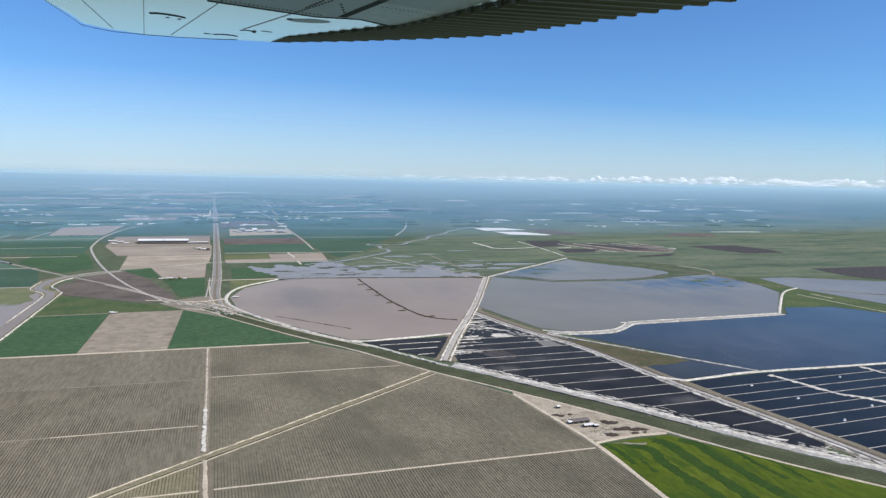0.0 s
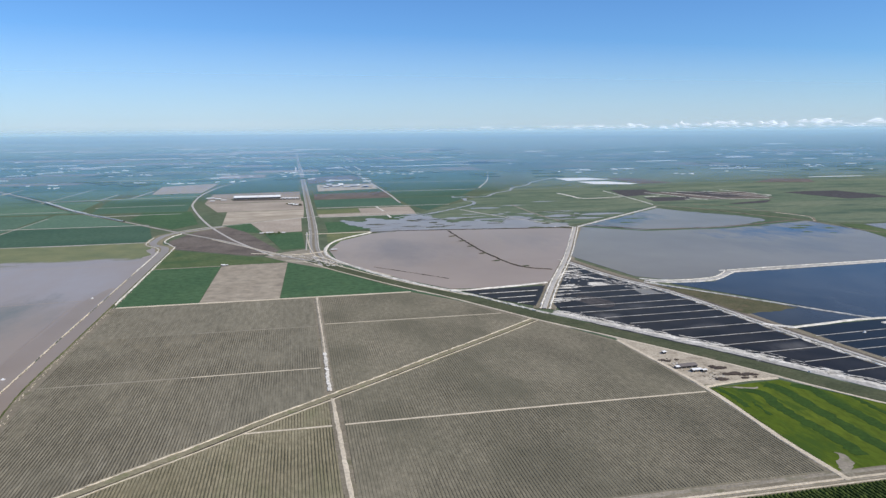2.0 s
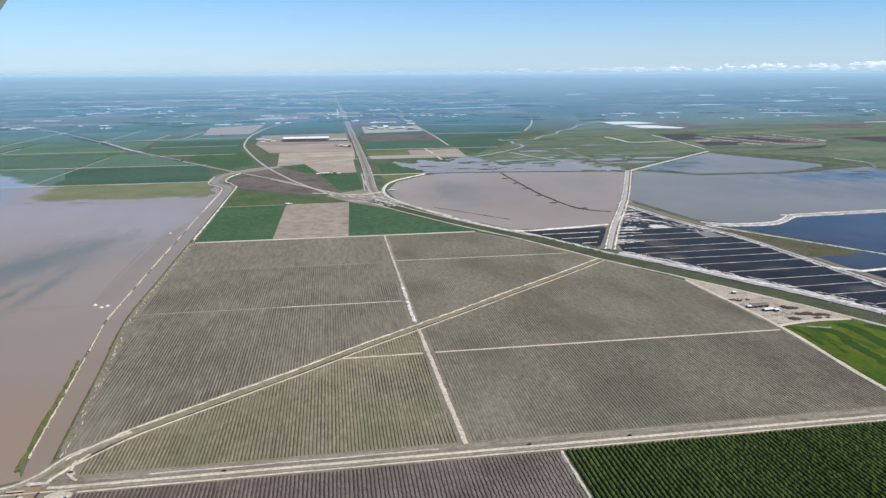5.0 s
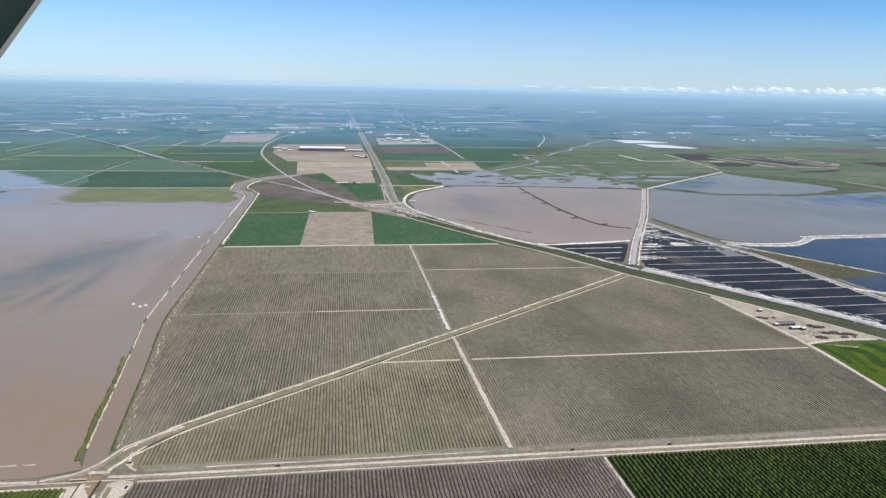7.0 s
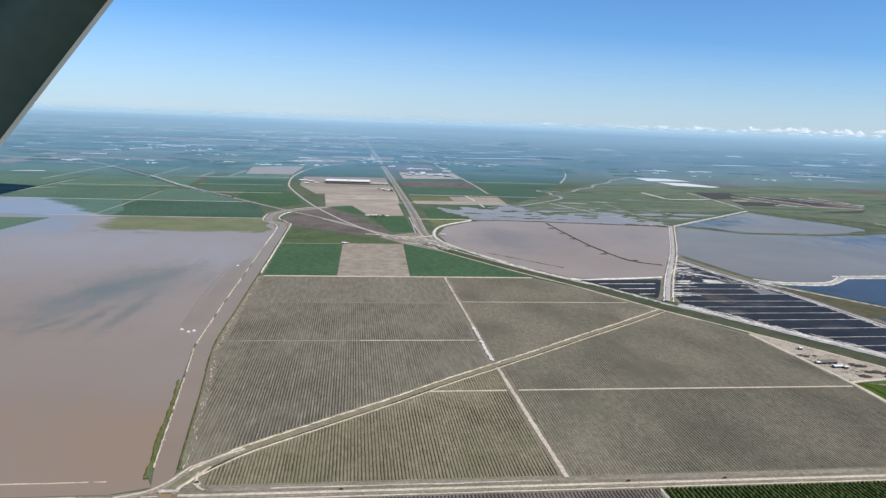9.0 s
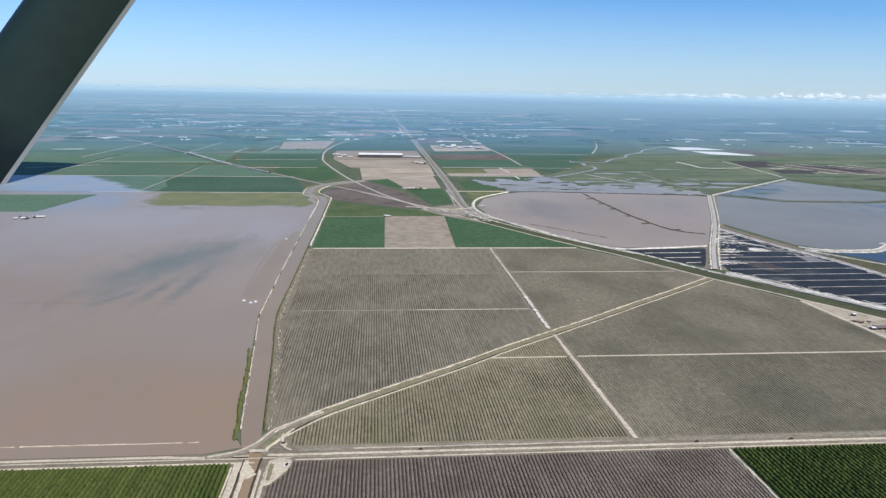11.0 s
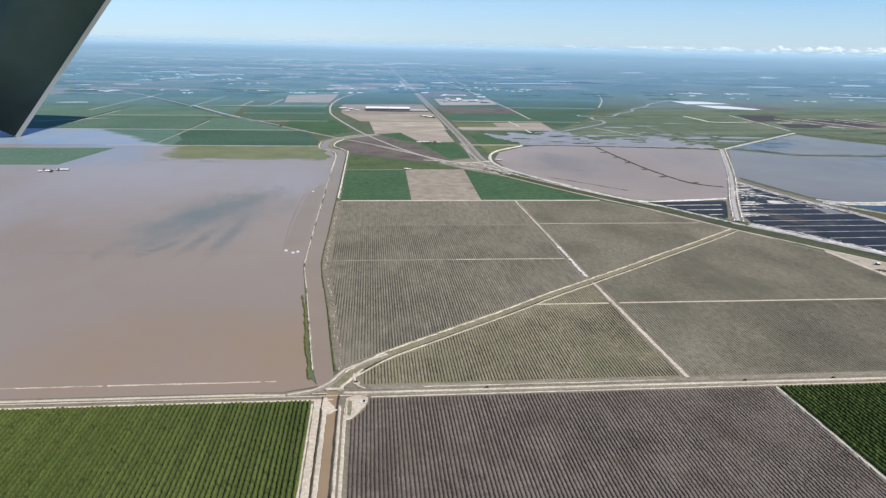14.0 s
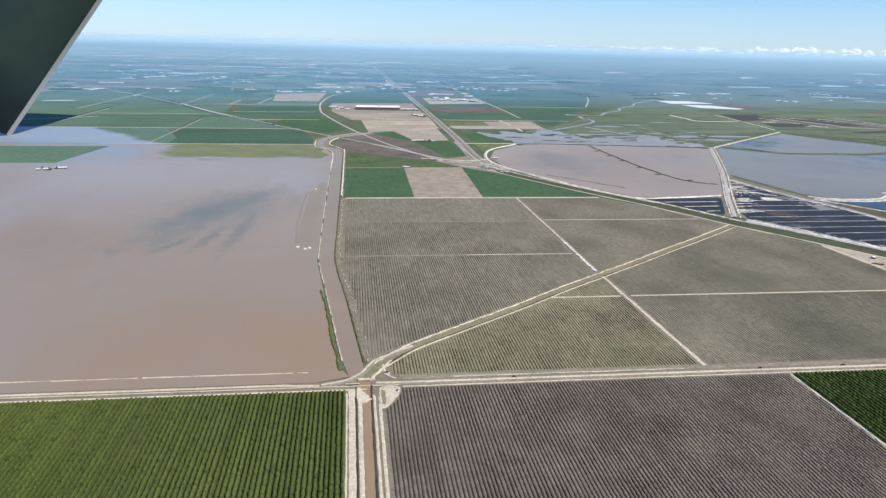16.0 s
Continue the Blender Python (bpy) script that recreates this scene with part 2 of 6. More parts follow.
M_POND_A = lake("mauve_grey_pond_water", (0.285, 0.232, 0.194), (0.34, 0.28, 0.236), 380, 0.3, ((330, 2750, 260, 330, 20, (0.19, 0.17, 0.165), 200), (900, 2900, 200, 260, 0, (0.24, 0.21, 0.19), 120)), spec=0.12)
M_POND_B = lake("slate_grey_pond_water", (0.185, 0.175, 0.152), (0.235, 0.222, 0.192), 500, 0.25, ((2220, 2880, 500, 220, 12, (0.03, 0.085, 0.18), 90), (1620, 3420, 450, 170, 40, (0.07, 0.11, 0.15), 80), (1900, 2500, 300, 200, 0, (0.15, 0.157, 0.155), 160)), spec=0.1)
M_POND_C = lake("deep_blue_pond_water", (0.036, 0.044, 0.056), (0.060, 0.069, 0.081), 160, 0.15, ((1700, 1750, 500, 260, 10, (0.072, 0.080, 0.089), 90),), spec=0.11)
M_BLACK = lake("near_black_basin_water", (0.017, 0.016, 0.016), (0.036, 0.033, 0.032), 60, 0.3, ((990, 1290, 70, 34, 0, (0.10, 0.095, 0.09), 30), (740, 2140, 90, 60, 0, (0.09, 0.088, 0.086), 40), (900, 1480, 60, 25, 0, (0.08, 0.076, 0.074), 24), (820, 1700, 80, 30, 0, (0.07, 0.067, 0.066), 28), (700, 1620, 40, 40, 0, (0.10, 0.095, 0.09), 22)), spec=0.06)
M_NAVY = lake("navy_basin_water", (0.013, 0.016, 0.021), (0.025, 0.029, 0.036), 140, 0.3, spec=0.06)
M_DROWN = shore("drowning_olive_crop", ((0.280, 0.266, 0.270), (0.290, 0.276, 0.280)), ((0.130, 0.160, 0.085), (0.20, 0.21, 0.11)), ((0, 1, 0, 2790), (0.9, 0.2, -1400, 3000)), 200, 130, (0.6, 1, 1))
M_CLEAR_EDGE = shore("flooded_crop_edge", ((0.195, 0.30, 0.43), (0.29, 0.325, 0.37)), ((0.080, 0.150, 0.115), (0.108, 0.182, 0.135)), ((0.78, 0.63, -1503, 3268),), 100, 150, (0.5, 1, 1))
M_SHALLOW = lake("pale_shallow_water", (0.235, 0.228, 0.226), (0.305, 0.295, 0.292), 120, 0.3, spec=0.15)
M_DIKE = land("grey_dike_earth", (0.32, 0.312, 0.292), (0.53, 0.515, 0.48), 22, 5, (0.18, 0.172, 0.155), (0.60, 0.74), 18)
M_DITCH = land("weedy_ditch_earth", (0.205, 0.187, 0.122), (0.275, 0.247, 0.165), 80, 6, (0.16, 0.172, 0.085), (0.52, 0.68), 40)
M_WHITE = paint("white_roof_sheet", (0.80, 0.80, 0.78), 0.5, size=0.01)
M_GREYROOF = paint("grey_roof_sheet", (0.42, 0.42, 0.42), 0.5, size=0.01)
M_WALL = paint("shed_wall", (0.16, 0.14, 0.13), 0.8, size=0.004)
M_OPEN = paint("dark_open_bay", (0.02, 0.02, 0.02), 0.9, size=0.004)
M_PILE = paint("dark_brown_heap", (0.06, 0.045, 0.035), 0.95, size=0.004, spread=0.3)
M_STRUT = paint("dark_green_strut_paint", (0.020, 0.036, 0.031), 0.42, size=0.05, spec=0.3)
M_SKIN = paint("pale_blue_wing_paint", (0.60, 0.69, 0.83), 0.22, size=0.6, spread=0.05, coat=1.0)
M_PRIMER = paint("olive_grey_flap_paint", (0.115, 0.108, 0.068), 0.5, size=0.12)
M_SEAM = paint("dark_seam", (0.02, 0.02, 0.022), 0.7)
M_SILVER = paint("bare_silver_panel", (0.52, 0.53, 0.52), 0.35, 0.35, size=0.5, spread=0.15)
M_METAL = paint("dull_panel_paint", (0.40, 0.40, 0.38), 0.35, 0.25, size=0.2)


# ---- builders ----
def link(name, bm, material):
    me = bpy.data.meshes.new(name)
    bm.to_mesh(me)
    bm.free()
    me.materials.append(material)
    return new(name, me)


def part(name, bm, material, parent, label=""):
    ob = link(name, bm, material)
    ob.parent = parent
    return tagged(ob, label)


def thing(name, x, y, z=0.0, turn=0.0):
    ob = new(name)
    ob.empty_display_size = 0.01
    ob.matrix_world = pose(x * K, y * K, z * K, 0, 0, turn)
    return ob


def slab_bm(points, top, bottom=-0.4):
    """A flat piece of land with a side all round; true metres."""
    bm = bmesh.new()
    up = [bm.verts.new((x * K, y * K, top * K)) for x, y in points]
    down = [bm.verts.new((x * K, y * K, bottom * K)) for x, y in points]
    face = bm.faces.new(up)
    face.normal_update()
    if face.normal.z < 0:
        face.normal_flip()
    for i in range(len(up)):
        j = (i + 1) % len(up)
        bm.faces.new((up[i], up[j], down[j], down[i]))
    bmesh.ops.triangulate(bm, faces=[face])
    return bm


def sheet(name, points, top, material, label="", category="", kind="structure"):
    return tagged(link(name, slab_bm(points, top), material), label, category, kind=kind)


def uneven(points, amount, step=30.0, seed=0):
    """The outline with its sides broken into short uneven lengths."""
    rng = random.Random(seed)
    out = []
    for (x0, y0), (x1, y1) in zip(points, points[1:] + points[:1]):
        n = max(1, int(math.dist((x0, y0), (x1, y1)) / step))
        drift = 0.0
        for i in range(n):
            f = i / n
            drift = drift * 0.6 + rng.uniform(-amount, amount) if i else 0.0
            k = math.dist((x0, y0), (x1, y1))
            out.append((x0 + (x1 - x0) * f + drift * (y1 - y0) / k, y0 + (y1 - y0) * f - drift * (x1 - x0) / k))
    return out


def curve_points(points, step=25.0):
    """A smooth line through the given corners, sampled about every step metres."""
    pts = [Vector((*p, 0)) for p in points]
    if len(pts) == 2:
        n = max(2, int((pts[1] - pts[0]).length / step))
        return [pts[0].lerp(pts[1], i / n) for i in range(n + 1)]
    ext = [2 * pts[0] - pts[1], *pts, 2 * pts[-1] - pts[-2]]
    line = []
    for a, b, c, d in zip(ext, ext[1:], ext[2:], ext[3:]):
        n = max(2, int((c - b).length / step))
        for i in range(n):
            u = i / n
            line.append(0.5 * (2 * b + (c - a) * u + (2 * a - 5 * b + 4 * c - d) * u * u + (3 * b - a - 3 * c + d) * u ** 3))
    return line + [pts[-1]]


def strip_bm(points, profile, step=25.0, ragged=0.0, seed=0, rise=0.0):
    """Sweeps a cross-section [(offset, height), ...] along a line; ragged: metres by which its edges wander."""
    rng = random.Random(seed)
    line = curve_points(points, step)
    bm, rows = bmesh.new(), []
    for i, p in enumerate(line):
        d = (line[min(i + 1, len(line) - 1)] - line[max(i - 1, 0)]).normalized()
        side = Vector((d.y, -d.x, 0))
        row = []
        for o, h in profile:
            q = p + side * (o + rng.uniform(-ragged, ragged))
            row.append(bm.verts.new((q.x * K, q.y * K, max(h + rise * rng.uniform(-1, 1), -0.4) * K)))
        rows.append(row)
    for a, b in zip(rows, rows[1:]):
        for i in range(len(profile) - 1):
            bm.faces.new((a[i], b[i], b[i + 1], a[i + 1]))
    for f in bm.faces:
        f.normal_update()
        if f.normal.z < 0:
            f.normal_flip()
    return bm


def flat(width, top):
    w = width / 2
    return [(-w - 1, -0.4), (-w, top), (0, top + 0.15), (w, top), (w + 1, -0.4)]


def bank(width, top, height):
    w = width / 2
    return [(-w, -0.3), (-w * 0.45, top + height), (w * 0.45, top + height), (w, -0.3)]


def road(name, points, width, material, label, top=0.9, ragged=0.0, step=25.0, category="road", kind="structure"):
    return tagged(link(name, strip_bm(points, flat(width, top), step, ragged, len(points) + int(width * 7)), material), label, category, kind=kind)


def levee(name, points, width, height, material, label, ragged=0.8, step=12.0, top=0.5):
    return tagged(link(name, strip_bm(points, bank(width, top, height), step, ragged, int(width * 3) + len(points), 0.25 * height), material), label, "levee", kind="structure")


def spans(points, x):
    """The stretches of y in which the line at x lies inside the outline."""
    cuts = []
    for (x0, y0), (x1, y1) in zip(points, points[1:] + points[:1]):
        if (x0 <= x) != (x1 <= x):
            cuts.append(y0 + (y1 - y0) * (x - x0) / (x1 - x0))
    cuts.sort()
    return list(zip(cuts[::2], cuts[1::2]))


def row_bm(x, y0, y1, width, height, step, rng, wander=0.5, vigour=None, sprawl=None):
    """A planted row: an uneven low ridge of plants, thinner where they grow poorly."""
    bm, rings = bmesh.new(), []
    n = max(2, int((y1 - y0) / step))
    for i in range(n + 1):
        y = y0 + (y1 - y0) * i / n
        w, h = width * rng.uniform(0.72, 1.14) / 2, height * rng.uniform(0.68, 1.16)
        if vigour:
            v = min(1.3, max(0.12, vigour(x, y)))
            w, h = w * v, h * v
        c = x + rng.uniform(-0.5, 0.5) * (sprawl(x, y) if sprawl else wander)
        rings.append([bm.verts.new(((c + o * w) * K, y * K, (z * h + 0.3) * K)) for o, z in ((-1, 0), (-0.7, 0.75), (0, 1), (0.7, 0.75), (1, 0))])
    for a, b in zip(rings, rings[1:]):
        for i in range(4):
            bm.faces.new((a[i], a[i + 1], b[i + 1], b[i]))
    bm.faces.new(rings[0])
    bm.faces.new(rings[-1][::-1])
    return bm


def patchy(x, y, size):
    return noise.noise(Vector((x / size, y / (size * 1.6), 0.5)))


def vigour_north_west(x, y):
    """Strong rows in the south-west, worn out towards the lane and the north."""
    return (1.2 if y < 1702 else 0.5) - 0.75 * min(1, max(0, (x + 330) / 260)) - 0.3 * min(1, max(0, (y - 1450) / 250)) + 0.75 * patchy(x, y, 70)


def vigour_south(x, y):
    return 1.0 - 0.26 * min(1, max(0, (x + 330) / 350)) + 0.3 * patchy(x, y, 42)


def sprawl_south(x, y):
    """Canes sprawl out of their rows towards the east."""
    return 0.4 + 1.1 * min(1, max(0, (x + 360 + 120 * patchy(x, y, 60)) / 380))


def vigour_middle(x, y):
    return 0.86 - 0.25 * min(1, max(0, (y - 960) / 120)) + 0.5 * patchy(x, y, 50)


def vigour_poor(x, y):
    return 0.62 + 0.8 * patchy(x, y, 90)


def vigour_east(x, y):
    """Poor rows, stronger in the block beside the green field."""
    return vigour_poor(x, y) + (0.65 * min(1, max(0, (x - 60) / 240)) if y < 1084 else 0)


def planted(name, outline, soil, crop, spacing, width, height, label, row_name, tracks=(), step=7.0, seed=1, margin=3.0, vigour=None, sprawl=None):
    """A field of rows that run along y, broken where dirt tracks cross it."""
    field = tagged(link(name, slab_bm(outline, 0.3), soil), label, "field")
    rng = random.Random(seed)
    xs = [p[0] for p in outline]
    x = min(xs) + spacing * 0.6
    while x < max(xs):
        for lo, hi in spans(outline, x):
            edges = [lo + margin] + [v for t in sorted(tracks) if lo < t < hi for v in (t - 5, t + 5)] + [hi - margin]
            for y0, y1 in zip(edges[::2], edges[1::2]):
                if y1 - y0 > 8:
                    part(row_name, row_bm(x, y0, y1, width, height, step, rng, vigour=vigour, sprawl=sprawl), crop, field)
        x += spacing * rng.uniform(0.92, 1.08)
    return field


# ---- ground ----
def ground():
    bm = bmesh.new()
    bmesh.ops.create_circle(bm, cap_ends=True, radius=70, segments=96)
    for v in bm.verts:
        v.co.z = -0.4 * K
    ob = link("ground", bm, M_PLAIN)
    tagged(ob, "flat valley floor of green and brown farmland reaching the horizon", "ground", kind="structure")


ground()


def far_fields(east, palette, label, seed):
    """The chequered farmland of the far valley, laid out on section lines; the eastern plain is duller."""
    rng = random.Random(seed)
    verts, faces = [], []
    y = 4500.0
    while y < 42000:
        deep = rng.choice((300, 420, 640, 800)) * (1 if y < 12000 else 1.5)
        x = -22000.0
        while x < 30000:
            wide = rng.choice((300, 500, 800, 800, 1200, 1600)) * (1 if y < 12000 else 1.3)
            inside = not (-2300 < x + wide / 2 < 1400 and y < 7400) and not (300 < x + wide and x < 7000 and y < 7000)
            if inside and (x + wide / 2 > 0.22 * y) == east and rng.random() < 0.9 and abs(x) < 0.95 * y + 1500:
                i = len(verts)
                verts += [(u * K, v * K, -0.1 * K) for u, v in ((x + 12, y + 12), (x + wide - 12, y + 12), (x + wide - 12, y + deep - 12), (x + 12, y + deep - 12))]
                faces.append((i, i + 1, i + 2, i + 3))
            x += wide
        y += deep
    me = bpy.data.meshes.new("far_fields")
    me.from_pydata(verts, [], faces)
    m, nodes, links, out = shader("far_crop_mix")
    geo = nodes.new("ShaderNodeNewGeometry")
    r = nodes.new("ShaderNodeValToRGB")
    r.color_ramp.interpolation = "CONSTANT"
    for i, (at, c) in enumerate(palette):
        e = r.color_ramp.elements[i] if i < 2 else r.color_ramp.elements.new(at)
        e.position, e.color = at, (*c, 1)
    links.new(geo.outputs["Random Per Island"], r.inputs[0])
    fine = ramp(nodes, links, grain(nodes, links, metres(nodes, links), 180, 5), 0.3, 0.7, (0.8, 0.8, 0.8), (1.2, 1.2, 1.2))
    links.new(mixed(nodes, links, 1.0, r.outputs[0], fine, "MULTIPLY"), out.inputs["Base Color"])
    out.inputs["Roughness"].default_value = 0.95
    me.materials.append(m)
    tagged(new("far_fields", me), label, "fields", kind="stuff")


far_fields(False, ((0.0, (0.035, 0.078, 0.045)), (0.30, (0.060, 0.112, 0.058)), (0.50, (0.17, 0.14, 0.11)), (0.64, (0.032, 0.055, 0.035)), (0.76, (0.25, 0.20, 0.155)), (0.84, (0.095, 0.135, 0.062)), (0.97, (0.42, 0.38, 0.32))), "distant chequerboard of green and brown farm fields", 5)
far_fields(True, ((0.0, (0.055, 0.085, 0.048)), (0.34, (0.085, 0.115, 0.062)), (0.60, (0.11, 0.112, 0.075)), (0.76, (0.042, 0.066, 0.042)), (0.90, (0.15, 0.135, 0.105))), "distant dull green fields and pastures of the eastern plain", 6)

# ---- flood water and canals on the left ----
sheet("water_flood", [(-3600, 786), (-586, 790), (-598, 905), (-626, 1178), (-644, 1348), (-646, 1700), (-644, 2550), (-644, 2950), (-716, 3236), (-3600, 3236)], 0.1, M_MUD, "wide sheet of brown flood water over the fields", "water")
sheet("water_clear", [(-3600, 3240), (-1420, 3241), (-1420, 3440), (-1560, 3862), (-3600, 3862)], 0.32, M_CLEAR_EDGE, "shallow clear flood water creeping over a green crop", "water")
sheet("drowned_strip", [(-702, 1472), (-652, 1466), (-652, 2300), (-668, 2300), (-700, 2120)], 0.13, M_CANAL, "darker drowned strip of water along the canal", "water")
sheet("olive_field", uneven([(-1500, 3232), (-716, 3236), (-690, 2990), (-680, 2790), (-900, 2740), (-1150, 2730), (-1420, 2790)], 18, 40, 12), 0.24, M_DROWN, "olive green field drowning at the edge of the flood", "field")
sheet("green_corner_field", [(-2500, 2660), (-1696, 2676), (-1640, 3146), (-2500, 3110)], 0.3, M_CROP_FAR, "green field corner standing out of the flood", "field")
for pts in ([(-1300, 1462), (-1058, 1456), (-700, 1462)], [(-700, 1470), (-712, 1800), (-706, 2120)], [(-1640, 2668), (-1100, 2676), (-760, 2690)], [(-1260, 2106), (-1000, 2112), (-672, 2134)]):
    road("drowned_berm", pts, 7, M_CANAL, "drowned field berm showing darker through the water", top=0.12, ragged=2.5, step=20, category="berm")

left_l = [(-566, 735), (-580, 808), (-592, 902), (-622, 1178), (-640, 1348), (-642, 1706), (-642, 2550), (-642, 2990)]
left_r = [(-546, 735), (-552, 816), (-563, 924), (-578, 1082), (-606, 1348), (-606, 1676), (-604, 2320), (-603, 2990)]
sheet("water_canal", left_l + left_r[::-1], 0.35, M_CANAL, "wide brown canal running between earth banks", "water")
up = [(-622, 2985), (-640, 3090), (-706, 3200), (-706, 3420), (-664, 3520), (-610, 3570), (-460, 3720)]
road("verge_canal_upper", up, 74, M_DITCH, "grey-green banks of the upper canal", top=0.3, ragged=3)
road("water_canal_upper", up, 30, M_CANAL, "upper reach of the canal bending past the fields", top=0.4, category="water")
for i, (a, b) in enumerate(((820, 1000), (1015, 1160), (1190, 1330), (1360, 1560), (1590, 1700), (1740, 1980), (2060, 2120), (2200, 2420), (2480, 2600), (2700, 2800))):
    line = [(edge, y) for edge, y in ((-583, 820), (-592, 902), (-622, 1178), (-642, 1348), (-645, 1706), (-645, 2550), (-645, 2954))]
    ends = []
    for y in (a, (a + b) / 2, b):
        for (x0, y0), (x1, y1) in zip(line, line[1:]):
            if y0 <= y <= y1:
                ends.append((x0 + (x1 - x0) * (y - y0) / (y1 - y0), y))
    levee("levee_canal_west", ends, 2.4, 0.9, M_DIRT, "broken pale bank between the flood and the canal", 1.0, 9)
sheet("verge_canal_east", [(x + 2, y) for x, y in left_r[1:6]] + [(-603, 2018), (-578, 2018), (-582, 1348), (-558, 1082), (-538, 832)], 0.25, M_ROADSIDE, "dry tan verge between canal and vineyard", "verge")
levee("levee_canal_east", [(x + 2.5, y) for x, y in left_r[1:]], 3.8, 1.0, M_BANK, "green weedy bank along the canal", 1.0)


def specks(name, line, spread, count, long, wide, material, label, seed, top=0.9):
    """A loose scatter of small crusts along a bank, too many to count."""
    rng = random.Random(seed)
    pts = curve_points(line, 15)
    verts, faces = [], []
    for i in range(count):
        k = rng.randrange(len(pts) - 1)
        d = (pts[k + 1] - pts[k]).normalized()
        c = pts[k].lerp(pts[k + 1], rng.random()) + Vector((d.y, -d.x, 0)) * rng.gauss(0, spread)
        a, b, n = long * rng.uniform(0.3, 1.0), wide * rng.uniform(0.4, 1.0), len(verts)
        for m in range(6):
            u, v = a * rng.uniform(0.6, 1.1) * math.cos(m * 1.047), b * rng.uniform(0.6, 1.1) * math.sin(m * 1.047)
            verts.append(((c.x + d.x * u + d.y * v) * K, (c.y + d.y * u - d.x * v) * K, (top + rng.uniform(0, 0.3)) * K))
        verts.append((c.x * K, c.y * K, (top + 0.7) * K))
        faces += [(n + m, n + (m + 1) % 6, n + 6) for m in range(6)]
    me = bpy.data.meshes.new(name)
    me.from_pydata(verts, [], faces)
    me.materials.append(material)
    return tagged(new(name, me), label, "soil", kind="stuff")


specks("bank_specks", [(x + 12, y) for x, y in left_r[1:]], 2.6, 280, 9, 1.1, M_DIRT, "scattered pale crusts on the canal bank", 51)
specks("bank_specks", [(x + 1, y) for x, y in left_l[2:]], 2.0, 160, 6, 1.0, M_DIRT, "scattered pale crusts on the drowned bank", 52)
levee("levee_canal_upper", [(x + 7, y) for x, y in ((-606, 2060), (-604, 2320), (-603, 2990), (-606, 3100))], 6, 1.0, M_SALT, "pale bank of the upper canal", 1.6, 10)
levee("levee_canal_upper", [(-606, 3100), (-640, 3190), (-668, 3260), (-662, 3400), (-630, 3500)], 7, 1.0, M_SALT, "pale bank of the upper canal", 1.6, 10)
levee("levee_canal_upper", [(-645, 2560), (-646, 2960), (-668, 3080), (-732, 3190), (-738, 3400)], 5, 1.0, M_SALT, "pale bank of the upper canal", 1.8, 10)
levee("reed_bank", [(-583, 790), (-588, 800), (-592, 850), (-600, 905), (-615, 1060), (-628, 1150)], 5, 1.4, M_REED, "strip of bright green reeds beside the flood", 1.5)
for i, (a, b) in enumerate(((-1600, -872), (-866, -654), (-648, -632))):
    levee("dike_remnant", [(a, 786), (b, 786)], 2.2 if i == 1 else 1.3, 0.7, M_DIRT, "drowned dike showing as a thin pale line", 0.7)
sheet("water_ditch", [(-1600, 756), (-620, 754), (-572, 770), (-584, 794), (-1600, 791)], 0.2, M_MUD, "brown ditch water beside the dirt road", "water")

# ---- vineyards and orchards ----
sheet("headland", [(-540, 764), (650, 764), (654, 1104), (630, 1420), (508, 1640), (352, 1890), (248, 2016), (-584, 2016), (-588, 1348), (-564, 1082), (-544, 834)], 0.15, M_ROADSIDE, "bare tan headland round the vineyards", "soil")
planted("vineyard_north_west", [(-540, 830), (-470, 886), (-382, 956), (-248, 1060), (-142, 1148), (-44, 1224), (-46, 2010), (-580, 2012), (-584, 1348), (-560, 1082)], M_VINE_NW, M_CANES_GREY, 5.0, 1.9, 0.6, "large grey-brown vineyard of bare winter vines in straight rows", "vine_hedge", (1380, 1702), seed=2, vigour=vigour_north_west)
planted("vineyard_north", [(-24, 1240), (107, 1339), (212, 1423), (305, 1494), (390, 1561), (484, 1640), (348, 1880), (244, 2012), (-24, 2012)], M_VINE_A, M_CANES, 5.0, 1.7, 0.36, "triangular grey-brown vineyard beside the main canal", "vine_hedge", (1716,), seed=3, vigour=vigour_poor)
planted("vineyard_middle", [(-508, 768), (-32, 768), (-38, 1192), (-142, 1112), (-248, 1024), (-382, 920), (-470, 850), (-508, 806)], M_VINE_C, M_CANES_OLIVE, 5.0, 2.2, 1.2, "greenish vineyard with grass between its rows", "vine_hedge", (1083,), seed=4, vigour=vigour_middle)
planted("vineyard_east", [(-14, 768), (640, 768), (646, 872), (650, 1104), (624, 1412), (506, 1614), (390, 1524), (305, 1457), (212, 1386), (107, 1302), (-18, 1206)], M_VINE_A, M_CANES, 5.0, 1.8, 0.5, "wide grey-brown vineyard of bare vines east of the dirt lane", "vine_hedge", (1084,), seed=5, vigour=vigour_east)
planted("vineyard_south", [(-524, 120), (93, 120), (93, 729), (-498, 729), (-503, 700), (-524, 668)], M_VINE_E, M_CANES_DARK, 5.0, 2.5, 1.25, "plum-grey vineyard of dark pruned vines south of the road", "vine_hedge", seed=6, step=2.6, vigour=vigour_south, sprawl=sprawl_south)
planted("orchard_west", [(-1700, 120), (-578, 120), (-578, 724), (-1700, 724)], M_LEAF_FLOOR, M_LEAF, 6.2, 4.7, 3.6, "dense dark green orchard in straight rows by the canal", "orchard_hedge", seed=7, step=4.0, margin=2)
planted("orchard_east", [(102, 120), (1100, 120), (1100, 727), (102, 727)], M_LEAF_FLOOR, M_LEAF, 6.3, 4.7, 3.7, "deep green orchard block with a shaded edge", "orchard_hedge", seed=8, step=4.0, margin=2)

